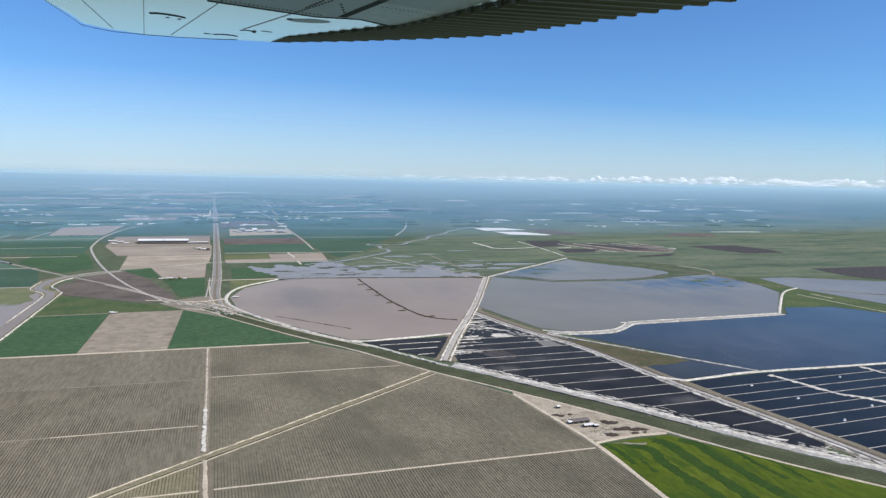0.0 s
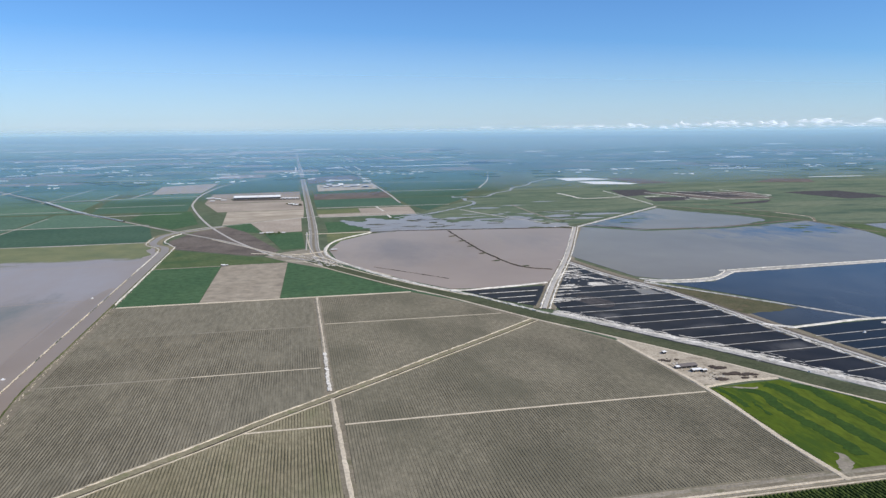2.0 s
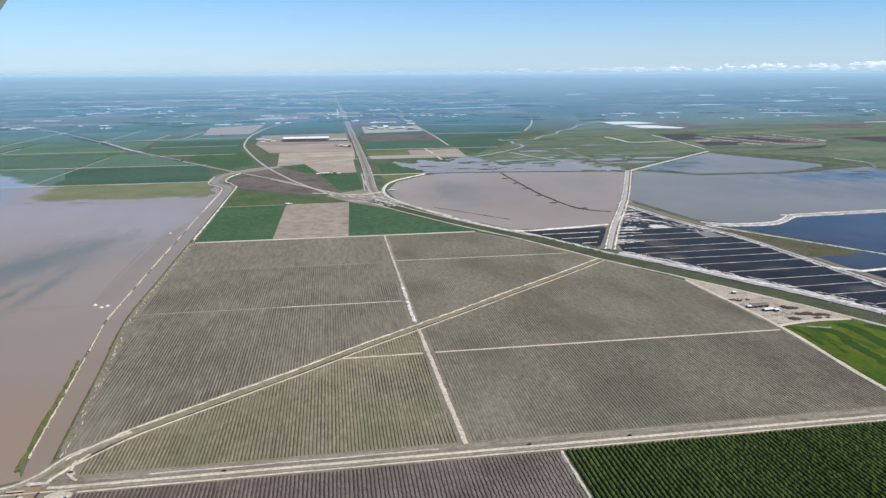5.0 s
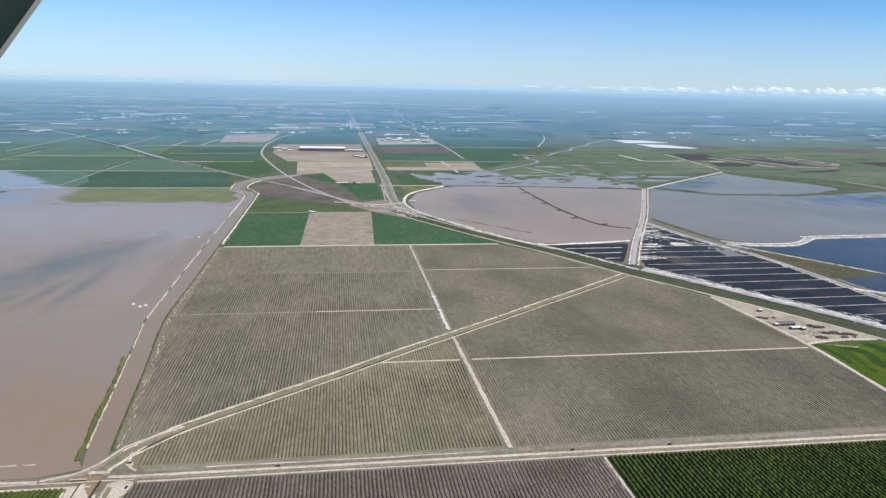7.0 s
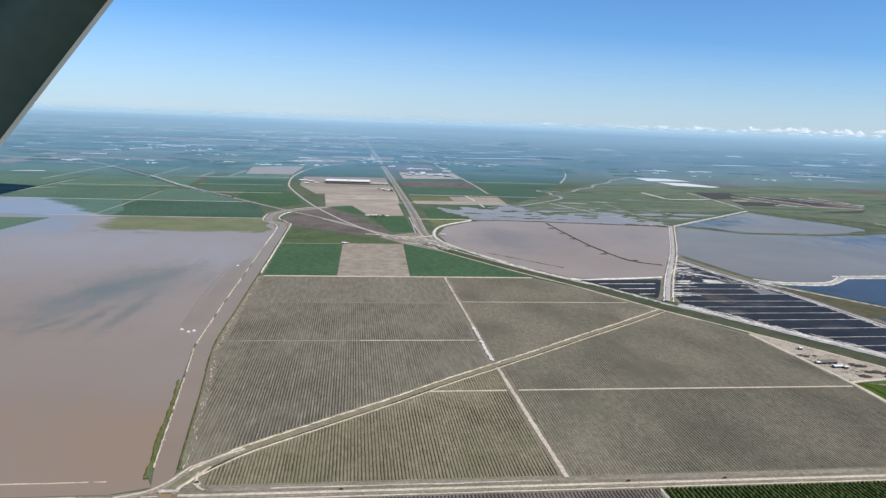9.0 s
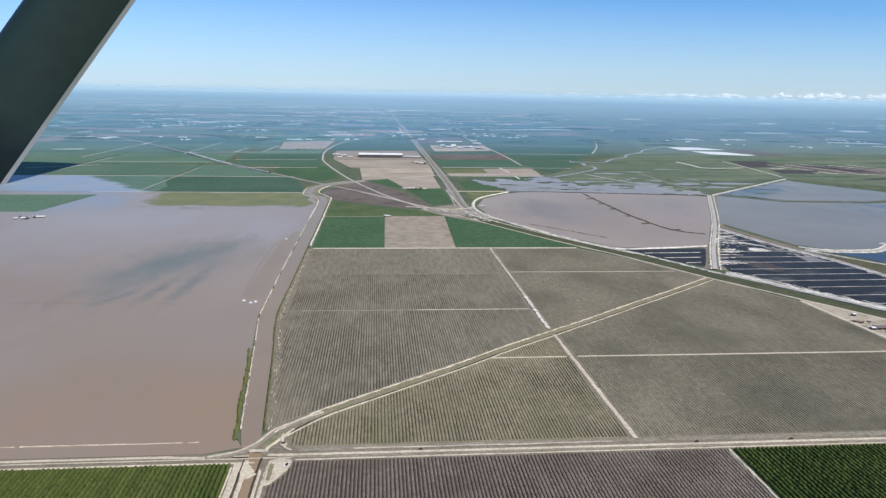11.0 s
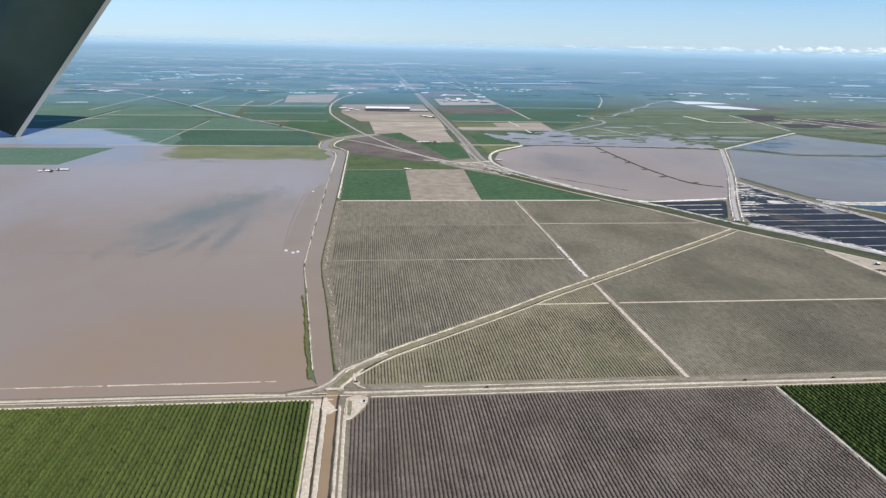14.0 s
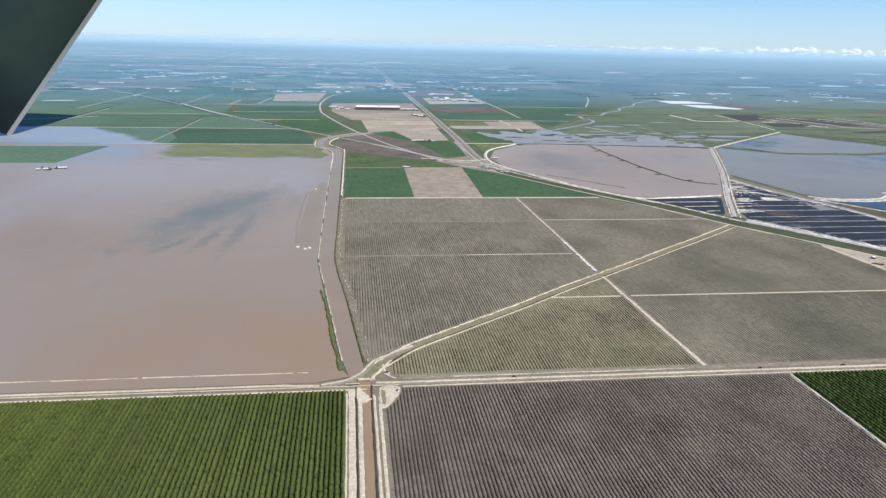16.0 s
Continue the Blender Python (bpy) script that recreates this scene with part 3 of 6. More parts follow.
# ---- dirt roads and the diagonal ditch ----
sheet("verge_farm_road", [(-2200, 725), (-584, 725), (-520, 729), (1400, 729), (1400, 767), (-500, 766), (-600, 752), (-2200, 757)], 0.34, M_ROADSIDE, "tan dirt verge between farm tracks", "verge")
road("verge_farm_road_grass", [(-496, 758.5), (-30, 759.5), (1400, 759.5)], 7, M_TAN, "weedy grey strip beside the farm road", top=0.5, ragged=1.2, step=18)
road("verge_farm_road_edge", [(-500, 764.5), (-30, 765), (640, 765)], 1.6, M_TAN, "worn headland edge of the vineyard", top=0.55, ragged=0.7, step=14)
road("road_farm_west", [(-2200, 747), (-786, 747), (-692, 747), (-614, 743)], 4, M_DIRT, "pale dirt track beside the flood", ragged=0.5)
road("road_farm_west_edge", [(-2200, 741.5), (-614, 739), (-584, 738)], 1.8, M_DIRT, "thin pale wheel track", top=0.6, ragged=0.4)
road("road_farm_orchard", [(-2200, 727.5), (-690, 727.5), (-580, 727)], 2.6, M_DIRT, "thin pale track along the orchard edge", ragged=0.4)
road("road_farm_north", [(-534, 747), (-500, 745.5), (-374, 745.5), (-30, 745), (1400, 745)], 4.4, M_DIRT, "bright main wheel track of the farm road", ragged=0.4, step=16)
road("road_farm_patches", [(-420, 758), (-200, 757.5), (-60, 758)], 1.6, M_DIRT, "faint pale scrape on the verge", top=0.8, ragged=1.1, step=22)
road("road_farm_south", [(1400, 739), (-30, 739), (-374, 739), (-504, 740), (-520, 736), (-529, 716), (-530.5, 684)], 3.0, M_TAN, "dull southern wheel track of the farm road", ragged=0.5, step=9)
road("road_farm_vineyard", [(1400, 733), (-30, 733), (-374, 732.5), (-496, 732)], 2.6, M_DIRT, "thin pale edge of the dark vineyard", top=0.6, ragged=0.5, step=16)
road("verge_culvert", [(-470, 870), (-520, 828), (-540, 806), (-554, 778), (-576, 756), (-612, 746)], 11, M_TAN, "dirt crossing over the canal culvert", top=0.75, ragged=1.0, step=7)
road("road_culvert", [(-470, 872), (-526, 828), (-541, 808), (-555, 779), (-577, 757), (-612, 744)], 3.6, M_DIRT, "pale track crossing the canal culvert", top=1.1, ragged=0.7, step=7)
road("culvert_bed", [(-520, 812), (-534, 790), (-544, 766), (-549, 754)], 12, M_DITCH, "weedy hollow between the culvert and the bridge", top=0.85, ragged=1.0, step=7, category="ditch")
road("road_culvert_east", [(-508, 820), (-520, 797), (-528, 782), (-537, 766), (-541, 750)], 3.6, M_DIRT, "pale track from the ditch to the bridge", top=1.0, ragged=0.7, step=7)
road("road_culvert_spur", [(-521, 806), (-520, 784), (-514, 767), (-504, 757)], 3, M_DIRT, "bleached spur track by the ditch end", top=1.05, ragged=0.8, step=6)
road("verge_lane", [(-24, 766), (-27, 950), (-31, 1204)], 17, M_ROADSIDE, "tan verge of the dirt lane", top=0.5, ragged=0.8)
road("road_lane", [(-22, 764), (-26, 950), (-31, 1204)], 6.5, M_DIRT, "straight pale dirt lane between two vineyards", ragged=0.9, step=14)
road("road_lane_north", [(-32, 1240), (-33, 1530), (-35, 2012)], 10, M_TAN, "straight dirt lane with dusty verges", ragged=0.8)
road("lane_track_north", [(-32, 1240), (-33, 1530), (-35, 2012)], 3.4, M_DIRT, "pale wheel track of the dirt lane", top=1.0, ragged=0.9, step=14)
road("lane_spoil", [(-33, 1244), (-34, 1330), (-34, 1480)], 6, M_SALT, "crumbled white spoil on the dirt lane", top=1.25, ragged=1.8, step=9)
for a, b, y, c, m in ((-580, -300, 1380, 3, M_TAN), (-300, -46, 1380, 3.4, M_DIRT), (-330, -46, 1702, 2.6, M_TAN), (-24, 440, 1716, 3, M_DIRT), (-182, -38, 1083, 4.5, M_DIRT), (-16, 648, 1084, 4.6, M_DIRT)):
    road("farm_track", [(a, y), (b, y)], c, m, "thin pale track crossing the vine rows", top=0.5, ragged=0.5)
diag = [(-528, 800), (-470, 866), (-382, 936), (-248, 1040), (-142, 1128), (-20, 1221), (107, 1319), (212, 1403), (305, 1474), (390, 1541), (505, 1634)]
road("ditch_diagonal", diag, 25, M_DITCH, "grassy drainage ditch running across the vineyards", top=0.5, ragged=1.0, category="ditch")
road("ditch_bed", [(x + 4.0, y - 5.0) for x, y in diag], 2.0, M_WETMUD, "dark damp bed of the drainage ditch", top=0.7, ragged=1.5, category="ditch")
levee("levee_ditch_north", [(x - 7.2, y + 9.0) for x, y in diag], 4.2, 1.0, M_DIRT, "rough pale spoil bank along the ditch", 1.7, 9.0)
road("road_ditch_south", [(x + 6.4, y - 8.0) for x, y in diag], 2.4, M_DIRT, "pale track beside the drainage ditch", top=0.9, ragged=0.9, step=12)
road("road_field_north", [(-586, 2018), (246, 2022)], 9, M_DIRT, "pale dirt road between vineyard and green fields", ragged=0.6)

# lower canal with tracks on both sides
sheet("verge_lower_canal", [(-580, 120), (-522, 120), (-522, 666), (-503, 700), (-498, 727), (-560, 730), (-580, 727)], 0.32, M_ROADSIDE, "tan banks of the lower canal", "verge")
sheet("water_canal_lower", [(-554, 120), (-542.5, 120), (-542.5, 690), (-541, 716), (-542, 752), (-558, 752), (-560, 728), (-556, 712), (-553.5, 696)], 0.5, M_CANAL_LOW, "narrow tan-brown canal below the weir", "water")
road("road_canal_rim", [(-575.5, 120), (-575.5, 716)], 1.8, M_DIRT, "thin pale rim of the orchard", ragged=0.5, step=12)
road("road_canal_west", [(-568.3, 120), (-568.3, 640), (-569.5, 724)], 8, M_DIRT, "pale track along the lower canal", ragged=0.6, step=12)
road("ditch_canal_west", [(-562.3, 120), (-562.3, 690), (-563, 712)], 1.7, M_WETMUD, "narrow dark ditch between canal tracks", top=1.2, ragged=0.5, step=9, category="ditch")
road("road_canal_inner", [(-557.6, 120), (-557.6, 690), (-559, 706)], 5, M_DIRT, "pale canal bank track", ragged=0.6, step=9)
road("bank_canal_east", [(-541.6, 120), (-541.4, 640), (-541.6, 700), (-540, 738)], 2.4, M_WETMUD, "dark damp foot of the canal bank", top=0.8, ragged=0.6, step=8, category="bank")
road("road_canal_east_inner", [(-537.4, 120), (-537.4, 640), (-538, 708)], 3, M_DIRT, "pale inner track on the canal bank", ragged=0.6, step=9)
road("road_canal_east", [(-530.5, 120), (-530.5, 684)], 3.6, M_DIRT, "pale track on the canal bank", ragged=0.5, step=9)
road("road_orchard_edge", [(96, 120), (97, 727)], 3, M_DIRT, "thin pale track between vineyard and orchard", ragged=0.9, step=10)
road("road_loop", [(-530, 672), (-521, 677), (-518.5, 692), (-519, 714), (-515, 734)], 3.2, M_DIRT, "curving turn-off of the farm track", top=1.1, ragged=0.4, step=6)
sheet("loop_island", uneven([(-526.5, 722), (-521.5, 721), (-521, 695), (-523, 680), (-527, 683), (-528, 705)], 0.5, 4, 5), 1.15, M_DITCH, "weedy island inside the turn-off", "verge")
sheet("spoil_apron", uneven([(-573, 722), (-568, 729), (-556, 729), (-549, 712), (-544, 700), (-547, 690), (-553, 686), (-558, 690), (-566, 708)], 1.6, 4, 3), 1.0, M_DIRT, "pale spoil apron closing the lower canal", "spoil")
sheet("turnout", uneven([(-530, 728), (-516, 738), (-500, 730), (-503, 706), (-514, 685), (-522, 673), (-530, 677), (-531, 711)], 1.0, 5, 4), 1.0, M_DIRT, "pale vehicle turnout beside the farm road", "yard")
sheet("pump_pad", [(-511, 724), (-503, 725), (-503, 714), (-510, 713)], 1.2, M_SALT, "white gravel pad by the turnout", "yard")

# ---- green blocks north of the vineyards ----
sheet("green_field", [(-588, 2026), (-368, 2026), (-362, 2590), (-592, 2580)], 0.3, M_WHEAT, "even dark green crop field", "field")
sheet("fallow_field", [(-366, 2026), (-142, 2026), (-124, 2610), (-358, 2600)], 0.3, M_FALLOW, "pale bare fallow field", "field")
sheet("green_triangle_field", [(-140, 2026), (236, 2032), (150, 2200), (40, 2420), (-122, 2606)], 0.3, M_WHEAT, "dark green triangular crop field", "field")
sheet("olive_green_field", [(-592, 2590), (-130, 2620), (-215, 2745), (-290, 2780), (-600, 3010)], 0.3, M_YOUNG, "lighter green field of young crop", "field")
sheet("brown_field", [(-604, 3040), (-650, 3260), (-560, 3590), (-450, 3730), (-330, 3480), (-160, 2890), (-200, 2795), (-280, 2795)], 0.28, M_BROWN, "dark bare ploughed field", "field")
road("farm_boundary", [(-592, 2586), (-362, 2596)], 7, M_TAN, "faint boundary track between green fields", top=0.5)
sheet("verge_junction", [(-215, 2765), (-122, 2612), (20, 2440), (60, 2500), (30, 2830), (-50, 2900), (-130, 2850)], 0.26, M_TAN, "dusty ground at the road junction", "verge")

# ---- highway, railway and the curving road ----
road("verge_highway", [(10, 2480), (-18, 2900), (-8, 3600), (-10, 5300), (-22, 8300), (-38, 11300), (-60, 20000)], 36, M_ROADSIDE, "dry grass verge of the highway", top=0.35, step=120)
for off, wide in ((-11, 9), (10, 9)):
    road("road_highway", [(10 + off, 2500), (-18 + off, 2900), (-8 + off, 3600), (-10 + off, 5300), (-22 + off, 8300), (-38 + off, 11300), (-60 + off, 20000)], wide, M_ASPHALT, "grey carriageway of the straight highway", top=0.7, step=120)
for off in (-19, 19):
    road("highway_shoulder", [(10 + off, 2500), (-18 + off, 2900), (-8 + off, 3600), (-10 + off, 5300), (-22 + off, 8300), (-38 + off, 11300)], 3, M_PAVE, "pale gravel shoulder of the highway", top=0.6, ragged=1.2, step=40)
for pts, w in (([(-466, 3268), (-234, 2910), (-58, 2676)], 6), ([(-268, 2838), (-120, 2780), (-32, 2734), (82, 2514), (220, 2262)], 7), ([(-44, 3240), (-36, 2932), (-20, 2734), (0, 2660)], 4), ([(-130, 2640), (-60, 2600), (0, 2500)], 5), ([(-100, 2760), (-20, 2790), (20, 2820)], 6)):
    road("junction_track", pts, w, M_DIRT, "pale dirt track at the road junction", top=1.9, ragged=0.9, step=14)
specks("junction_specks", [(-150, 2760), (-40, 2690), (60, 2480)], 18, 120, 12, 5, M_SALT, "scattered pale rubble at the junction", 61, 0.7)
specks("canal_crusts", [(590, 1700), (610, 1670), (740, 1470), (884, 1240), (996, 1036), (1090, 900)], 11, 330, 20, 2.4, M_SALT, "scattered salt crusts along the canal strip", 62, 0.9)
specks("basin_crusts", [(720, 2040), (800, 2110), (880, 2030), (960, 1900)], 22, 120, 14, 5, M_DIKE, "grey crusts drying in the black basin", 64, 0.4)
specks("basin_crusts", [(1000, 1860), (1030, 1580), (1070, 1240), (1100, 1000)], 7, 160, 9, 3, M_SALT, "white crusts beside the basin road", 65, 0.9)
road("frontage_track", [(-52, 2860), (-44, 3200), (-40, 3400)], 4, M_PAVE, "pale service track beside the highway", top=0.7)
rail = [(-20, 2590), (-158, 2780), (-406, 3205), (-690, 3600), (-1010, 4068), (-1448, 4700), (-1860, 5443), (-2520, 6480), (-3226, 7460)]
road("verge_railway", rail, 20, M_TAN, "dusty strip along the railway", top=0.45, ragged=2, step=40)
road("railway_bed", rail, 6, M_PAVE, "raised pale ballast bed of the railway", top=1.6, step=40, category="railway")
road("road_curving", [(-180, 2760), (-300, 3050), (-396, 3310), (-556, 3862), (-720, 4616), (-785, 5090), (-798, 5896), (-672, 6866), (-302, 7836)], 11, M_PAVE, "country road curving round the fields", top=0.6, step=40)
road("road_cross", [(-690, 3540), (-560, 3690), (-458, 3745), (-52, 4000), (254, 4080), (624, 4050)], 8, M_PAVE, "pale dirt road crossing the highway", top=0.6)
road("road_mid", [(-50, 3330), (262, 3340)], 12, M_DIRT, "short pale dirt road by the pond", top=0.6)

# ---- farmland beyond the junction ----
for pts, mat, lab in (
    ([(-330, 3830), (-62, 3985), (-64, 3440), (-240, 3420)], M_BUFF, "buff bare field by the highway"),
    ([(-240, 3400), (-62, 3420), (-56, 2930), (-150, 2900)], M_WHEAT, "dark green field wedge beside the railway"),
    ([(-470, 3760), (-330, 3820), (-260, 3440), (-340, 3480)], M_WHEAT, "small green field by the curving road"),
    ([(-500, 4400), (-40, 4420), (-50, 4010), (-470, 3770)], M_PALE, "pale cream fallow field"),
    ([(-690, 4940), (-40, 4980), (-40, 4436), (-560, 4416)], M_BUFF, "dull buff field in front of the dairy"),
    ([(-720, 5700), (-60, 5800), (-50, 5000), (-700, 4960)], M_BUFF, "trampled buff yard of the dairy"),
    ([(-1490, 3860), (-850, 3880), (-720, 3270), (-1490, 3250)], M_CROP_DEEP, "blue-green crop field"),
    ([(-2230, 3860), (-1510, 3860), (-1510, 3250), (-1880, 3800)], M_CROP_FAR, "blue-green crop field at the flood's edge"),
    ([(-2230, 4500), (-1510, 4500), (-1510, 3880), (-2230, 3880)], M_CROP_FAR, "wide blue-green crop field"),
    ([(-1490, 4500), (-1330, 4500), (-920, 3900), (-1490, 3880)], M_CROP_FAR, "blue-green crop field cut by the railway"),
    ([(-1000, 4140), (-700, 3680), (-600, 3860), (-720, 4500), (-1000, 4500)], M_WHEAT, "dark green field between railway and road"),
    ([(-1400, 5350), (-820, 5350), (-750, 4520), (-1300, 4520)], M_CROP_DEEP, "blue-green crop field"),
    ([(-2230, 5350), (-1850, 5350), (-1420, 4600), (-2230, 4520)], M_CROP_FAR, "blue-green crop field"),
    ([(-4300, 4500), (-2250, 4500), (-2250, 3880), (-4300, 3880)], M_CROP_FAR, "wide blue-green crop field"),
    ([(-4300, 5350), (-2250, 5350), (-2250, 4520), (-4300, 4520)], M_CROP_FAR, "wide blue-green crop field"),
    ([(-2330, 6290), (-1440, 6290), (-1430, 5490), (-1820, 5470)], M_CROP_FAR, "green crop field beyond the railway"),
    ([(-1800, 5350), (-1450, 5350), (-1400, 4560)], M_CROP_FAR, "green field wedge beside the railway"),
    ([(-2950, 7200), (-1500, 7120), (-1450, 6310), (-2360, 6310)], M_CROP_DEEP, "far dark green crop field"),
    ([(-1420, 6300), (-1275, 6300), (-1205, 5870), (-1420, 5850)], M_CROP_FAR, "small green field near the dairy"),
    ([(-1480, 7600), (-640, 7650), (-720, 6980), (-1260, 6680), (-1440, 6330)], M_CROP_FAR, "green field behind the buff field"),
    ([(-3900, 6300), (-2500, 6350), (-1900, 5380), (-3900, 5370)], M_CROP_FAR, "far green crop field"),
    ([(-1260, 6650), (-800, 6960), (-830, 5880), (-1200, 5850)], M_BUFF, "buff field with pale dust"),
    ([(-1180, 5840), (-840, 5860), (-830, 5380), (-1400, 5370)], M_CROP_FAR, "green field near the dairy"),
    ([(-760, 6600), (-60, 6700), (-60, 5830), (-770, 5760)], M_CROP_DEEP, "green crop field behind the dairy"),
    ([(-620, 7700), (-60, 7750), (-60, 6730), (-700, 6640)], M_CROP_DEEP, "green crop field beside the highway"),
    ([(60, 3760), (380, 3770), (300, 3420), (60, 3340)], M_WHEAT, "dark green field beside the highway"),
    ([(50, 3320), (250, 3320), (120, 3090), (40, 2960)], M_OLIVE, "rough olive grass at the pond's corner"),
    ([(34, 4130), (616, 4200), (600, 4020), (40, 4010)], M_BUFF, "buff ploughed field strip"),
    ([(30, 4370), (290, 4396), (286, 4168), (34, 4138)], M_OLIVE, "rough olive field beside the highway"),
    ([(294, 4396), (624, 4430), (616, 4208), (290, 4168)], M_BUFF, "buff stubble field by the creek"),
    ([(36, 5025), (590, 5050), (600, 4520), (36, 4530)], M_CROP_DEEP, "dark green crop strip"),
    ([(46, 5500), (622, 5590), (590, 5072), (40, 5040)], M_BROWN, "brown field before the feedlot"),
    ([(98, 6480), (612, 6464), (590, 5900), (90, 5770)], M_YARD, "trampled pale feedlot ground"),
    ([(60, 5740), (600, 5860), (600, 5620), (50, 5530)], M_CROP_DEEP, "narrow green crop strip"),
    ([(620, 5040), (1180, 5060), (1000, 4700), (700, 4180), (640, 4480)], M_CROP_DEEP, "green field beside the creek"),
    ([(640, 5590), (1360, 5600), (1130, 5090), (630, 5070)], M_CROP_DEEP, "dark green crop field east of the road"),
    ([(640, 6600), (1700, 6500), (1370, 5625), (640, 5615)], M_CROP_DEEP, "large blue-green crop field"),
    ([(700, 8200), (2200, 8000), (1750, 6540), (650, 6640)], M_CROP_DEEP, "large dark green crop field"),
    ([(20, 7490), (504, 7780), (580, 7192), (24, 6590)], M_BROWN, "dark bare field"),
):
    sheet("field", pts, 0.25, mat, lab, "field")
for pts, w in (([(-2240, 3868), (-850, 3888)], 5), ([(-1366, 4873), (-812, 4927)], 9), ([(-2185, 4650), (-1482, 4690)], 8), ([(-1248, 4361), (-764, 4396)], 11), ([(-1712, 3240), (-1309, 3244), (-716, 3253)], 6), ([(-2235, 3835), (-2211, 4979)], 6), ([(-2413, 4941), (-2392, 6657)], 8), ([(-1505, 3244), (-1479, 4327)], 3.5), ([(-1485, 5463), (-1462, 5925)], 10), ([(-1285, 5559), (-1245, 6169)], 9), ([(-1822, 5291), (-1788, 6521)], 7), ([(-2450, 4218), (-2114, 4439)], 9), ([(-1825, 5392), (-1173, 5529), (-790, 5560)], 12), ([(602, 4662), (612, 5608), (575, 8234), (482, 10308)], 9), ([(620, 5602), (1370, 5612)], 9), ([(640, 6608), (1700, 6510)], 12), ([(1420, 5700), (1740, 6600), (2100, 7900)], 9), ([(40, 4480), (900, 4490)], 10), ([(40, 3990), (600, 4000)], 11)):
    road("farm_road", pts, w * 1.25, M_PAVE, "thin pale farm road along the field edge", top=0.5, step=60)

# ---- main canal ----
main = [(-40, 2640), (60, 2440), (180, 2230), (270, 2085), (384, 1924), (534, 1662), (668, 1458), (812, 1228), (924, 1024), (1024, 872), (1130, 725), (1290, 520)]
road("canal_bank", [(x - 6, y - 4) for x, y in main[:4]] + main[4:], 56, M_GRASS, "broad grassy canal strip running through the farmland", top=0.5, ragged=1.5, category="canal")
road("canal_bed", [(x + 3, y + 3) for x, y in main], 9, M_GRASS, "weedy bed of the main canal", top=0.75, ragged=2, category="canal")
road("road_canal_south", [(x - 26, y - 16) for x, y in main[:4]] + [(x - 29, y - 18) for x, y in main[4:]], 6, M_DIRT, "pale dirt track along the main canal", top=0.95, ragged=0.8)
road("canal_north_verge", [(x + 44, y + 27) for x, y in main[5:]], 30, M_DIKE, "pale grey earth beside the main canal", top=0.55, ragged=3)
levee("levee_main_north", [(x + 50, y + 30) for x, y in main[5:]], 22, 0.6, M_SALT, "rough salt-crusted bank of the main canal", 6.0, 7.0)
rng = random.Random(31)
for i in range(46):
    f = rng.uniform(0, 4.99)
    (x0, y0), (x1, y1) = main[5 + int(f)], main[6 + int(f)]
    x, y = x0 + (x1 - x0) * (f % 1) + 62 + rng.uniform(-12, 10), y0 + (y1 - y0) * (f % 1) + 38 + rng.uniform(-6, 6)
    a, b = rng.uniform(6, 16), rng.uniform(4, 8)
    sheet("salt_patch", [(x + a * rng.uniform(0.6, 1.2) * math.cos(k * 0.698) - b * 0.5 * math.sin(k * 0.698), y + b * rng.uniform(0.6, 1.3) * math.sin(k * 0.698) - a * 0.6 * math.cos(k * 0.698)) for k in range(9)], rng.uniform(0.9, 1.5), M_SALT, "white crusted salt patch at the basin edge", "salt")
levee("levee_main_west", [(x + 30, y + 17) for x, y in main[3:6]], 12, 1.4, M_SALT, "pale broken bank beside the small basin", 3.5, 8.0)
road("road_main_north", [(x + 20, y + 12) for x, y in main[:5]], 6, M_DIRT, "pale track beside the brown pond", top=0.95, ragged=0.8)

# ---- levee road and the flooded ponds ----
lev = [(566, 1732), (707, 2032), (945, 2512), (1270, 3231)]
road("verge_levee_road", lev, 60, M_ROADSIDE, "rough grey-tan banks of the levee road", top=0.26, ragged=1.5)
road("road_levee", lev, 12, M_PAVE, "grey road on top of the levee", top=2.4)
levee("levee_road_west", [(x - 9, y + 5) for x, y in lev], 6, 2.0, M_SALT, "pale crusted shoulder of the levee", 2.0)
levee("levee_road_east", [(x + 13, y - 6) for x, y in lev], 6, 2.0, M_SALT, "white crusted shoulder of the levee", 2.0)
levee("levee_far", [(1280, 3235), (1500, 3435), (2106, 3972)], 22, 2.0, M_DIKE, "earth levee between marsh and pond", 2)
road("levee_far_ditch", [(1262, 3250), (1040, 3750), (900, 4150)], 16, M_DIKE, "marsh track leading away from the levee", top=0.8, ragged=2)

sheet("water_pond_brown", [(60, 2600), (155, 2395), (262, 2190), (372, 2030), (512, 2020), (676, 2030), (708, 2070), (934, 2520), (1238, 3180), (1190, 3225), (420, 3322), (256, 3270), (104, 3080), (40, 2850)], 0.4, M_POND_A, "large shallow pond of mauve-brown water", "water")
sheet("water_marsh_edge", uneven([(266, 3330), (270, 3432), (160, 3690), (170, 3840), (258, 3700), (318, 3874), (460, 3740), (558, 3960), (670, 3782), (708, 3560), (858, 3640), (966, 3500), (1086, 3772), (1154, 3748), (1150, 3440), (1290, 3400), (1262, 3270)], 20, 22, 9), 0.3, M_SHALLOW, "shallow water at the edge of the marsh", "water")
levee("levee_pond_rim", [(690, 2046), (508, 2016), (368, 2016), (254, 2180), (148, 2385), (50, 2630), (24, 2844), (84, 3094), (262, 3318)], 15, 1.8, M_SALT, "white dirt levee round the brown pond", 1.2)
levee("levee_pond_north", [(262, 3318), (420, 3330), (800, 3290), (1250, 3225)], 16, 1.2, M_WETMUD, "low dark levee on the far side of the pond", 3)
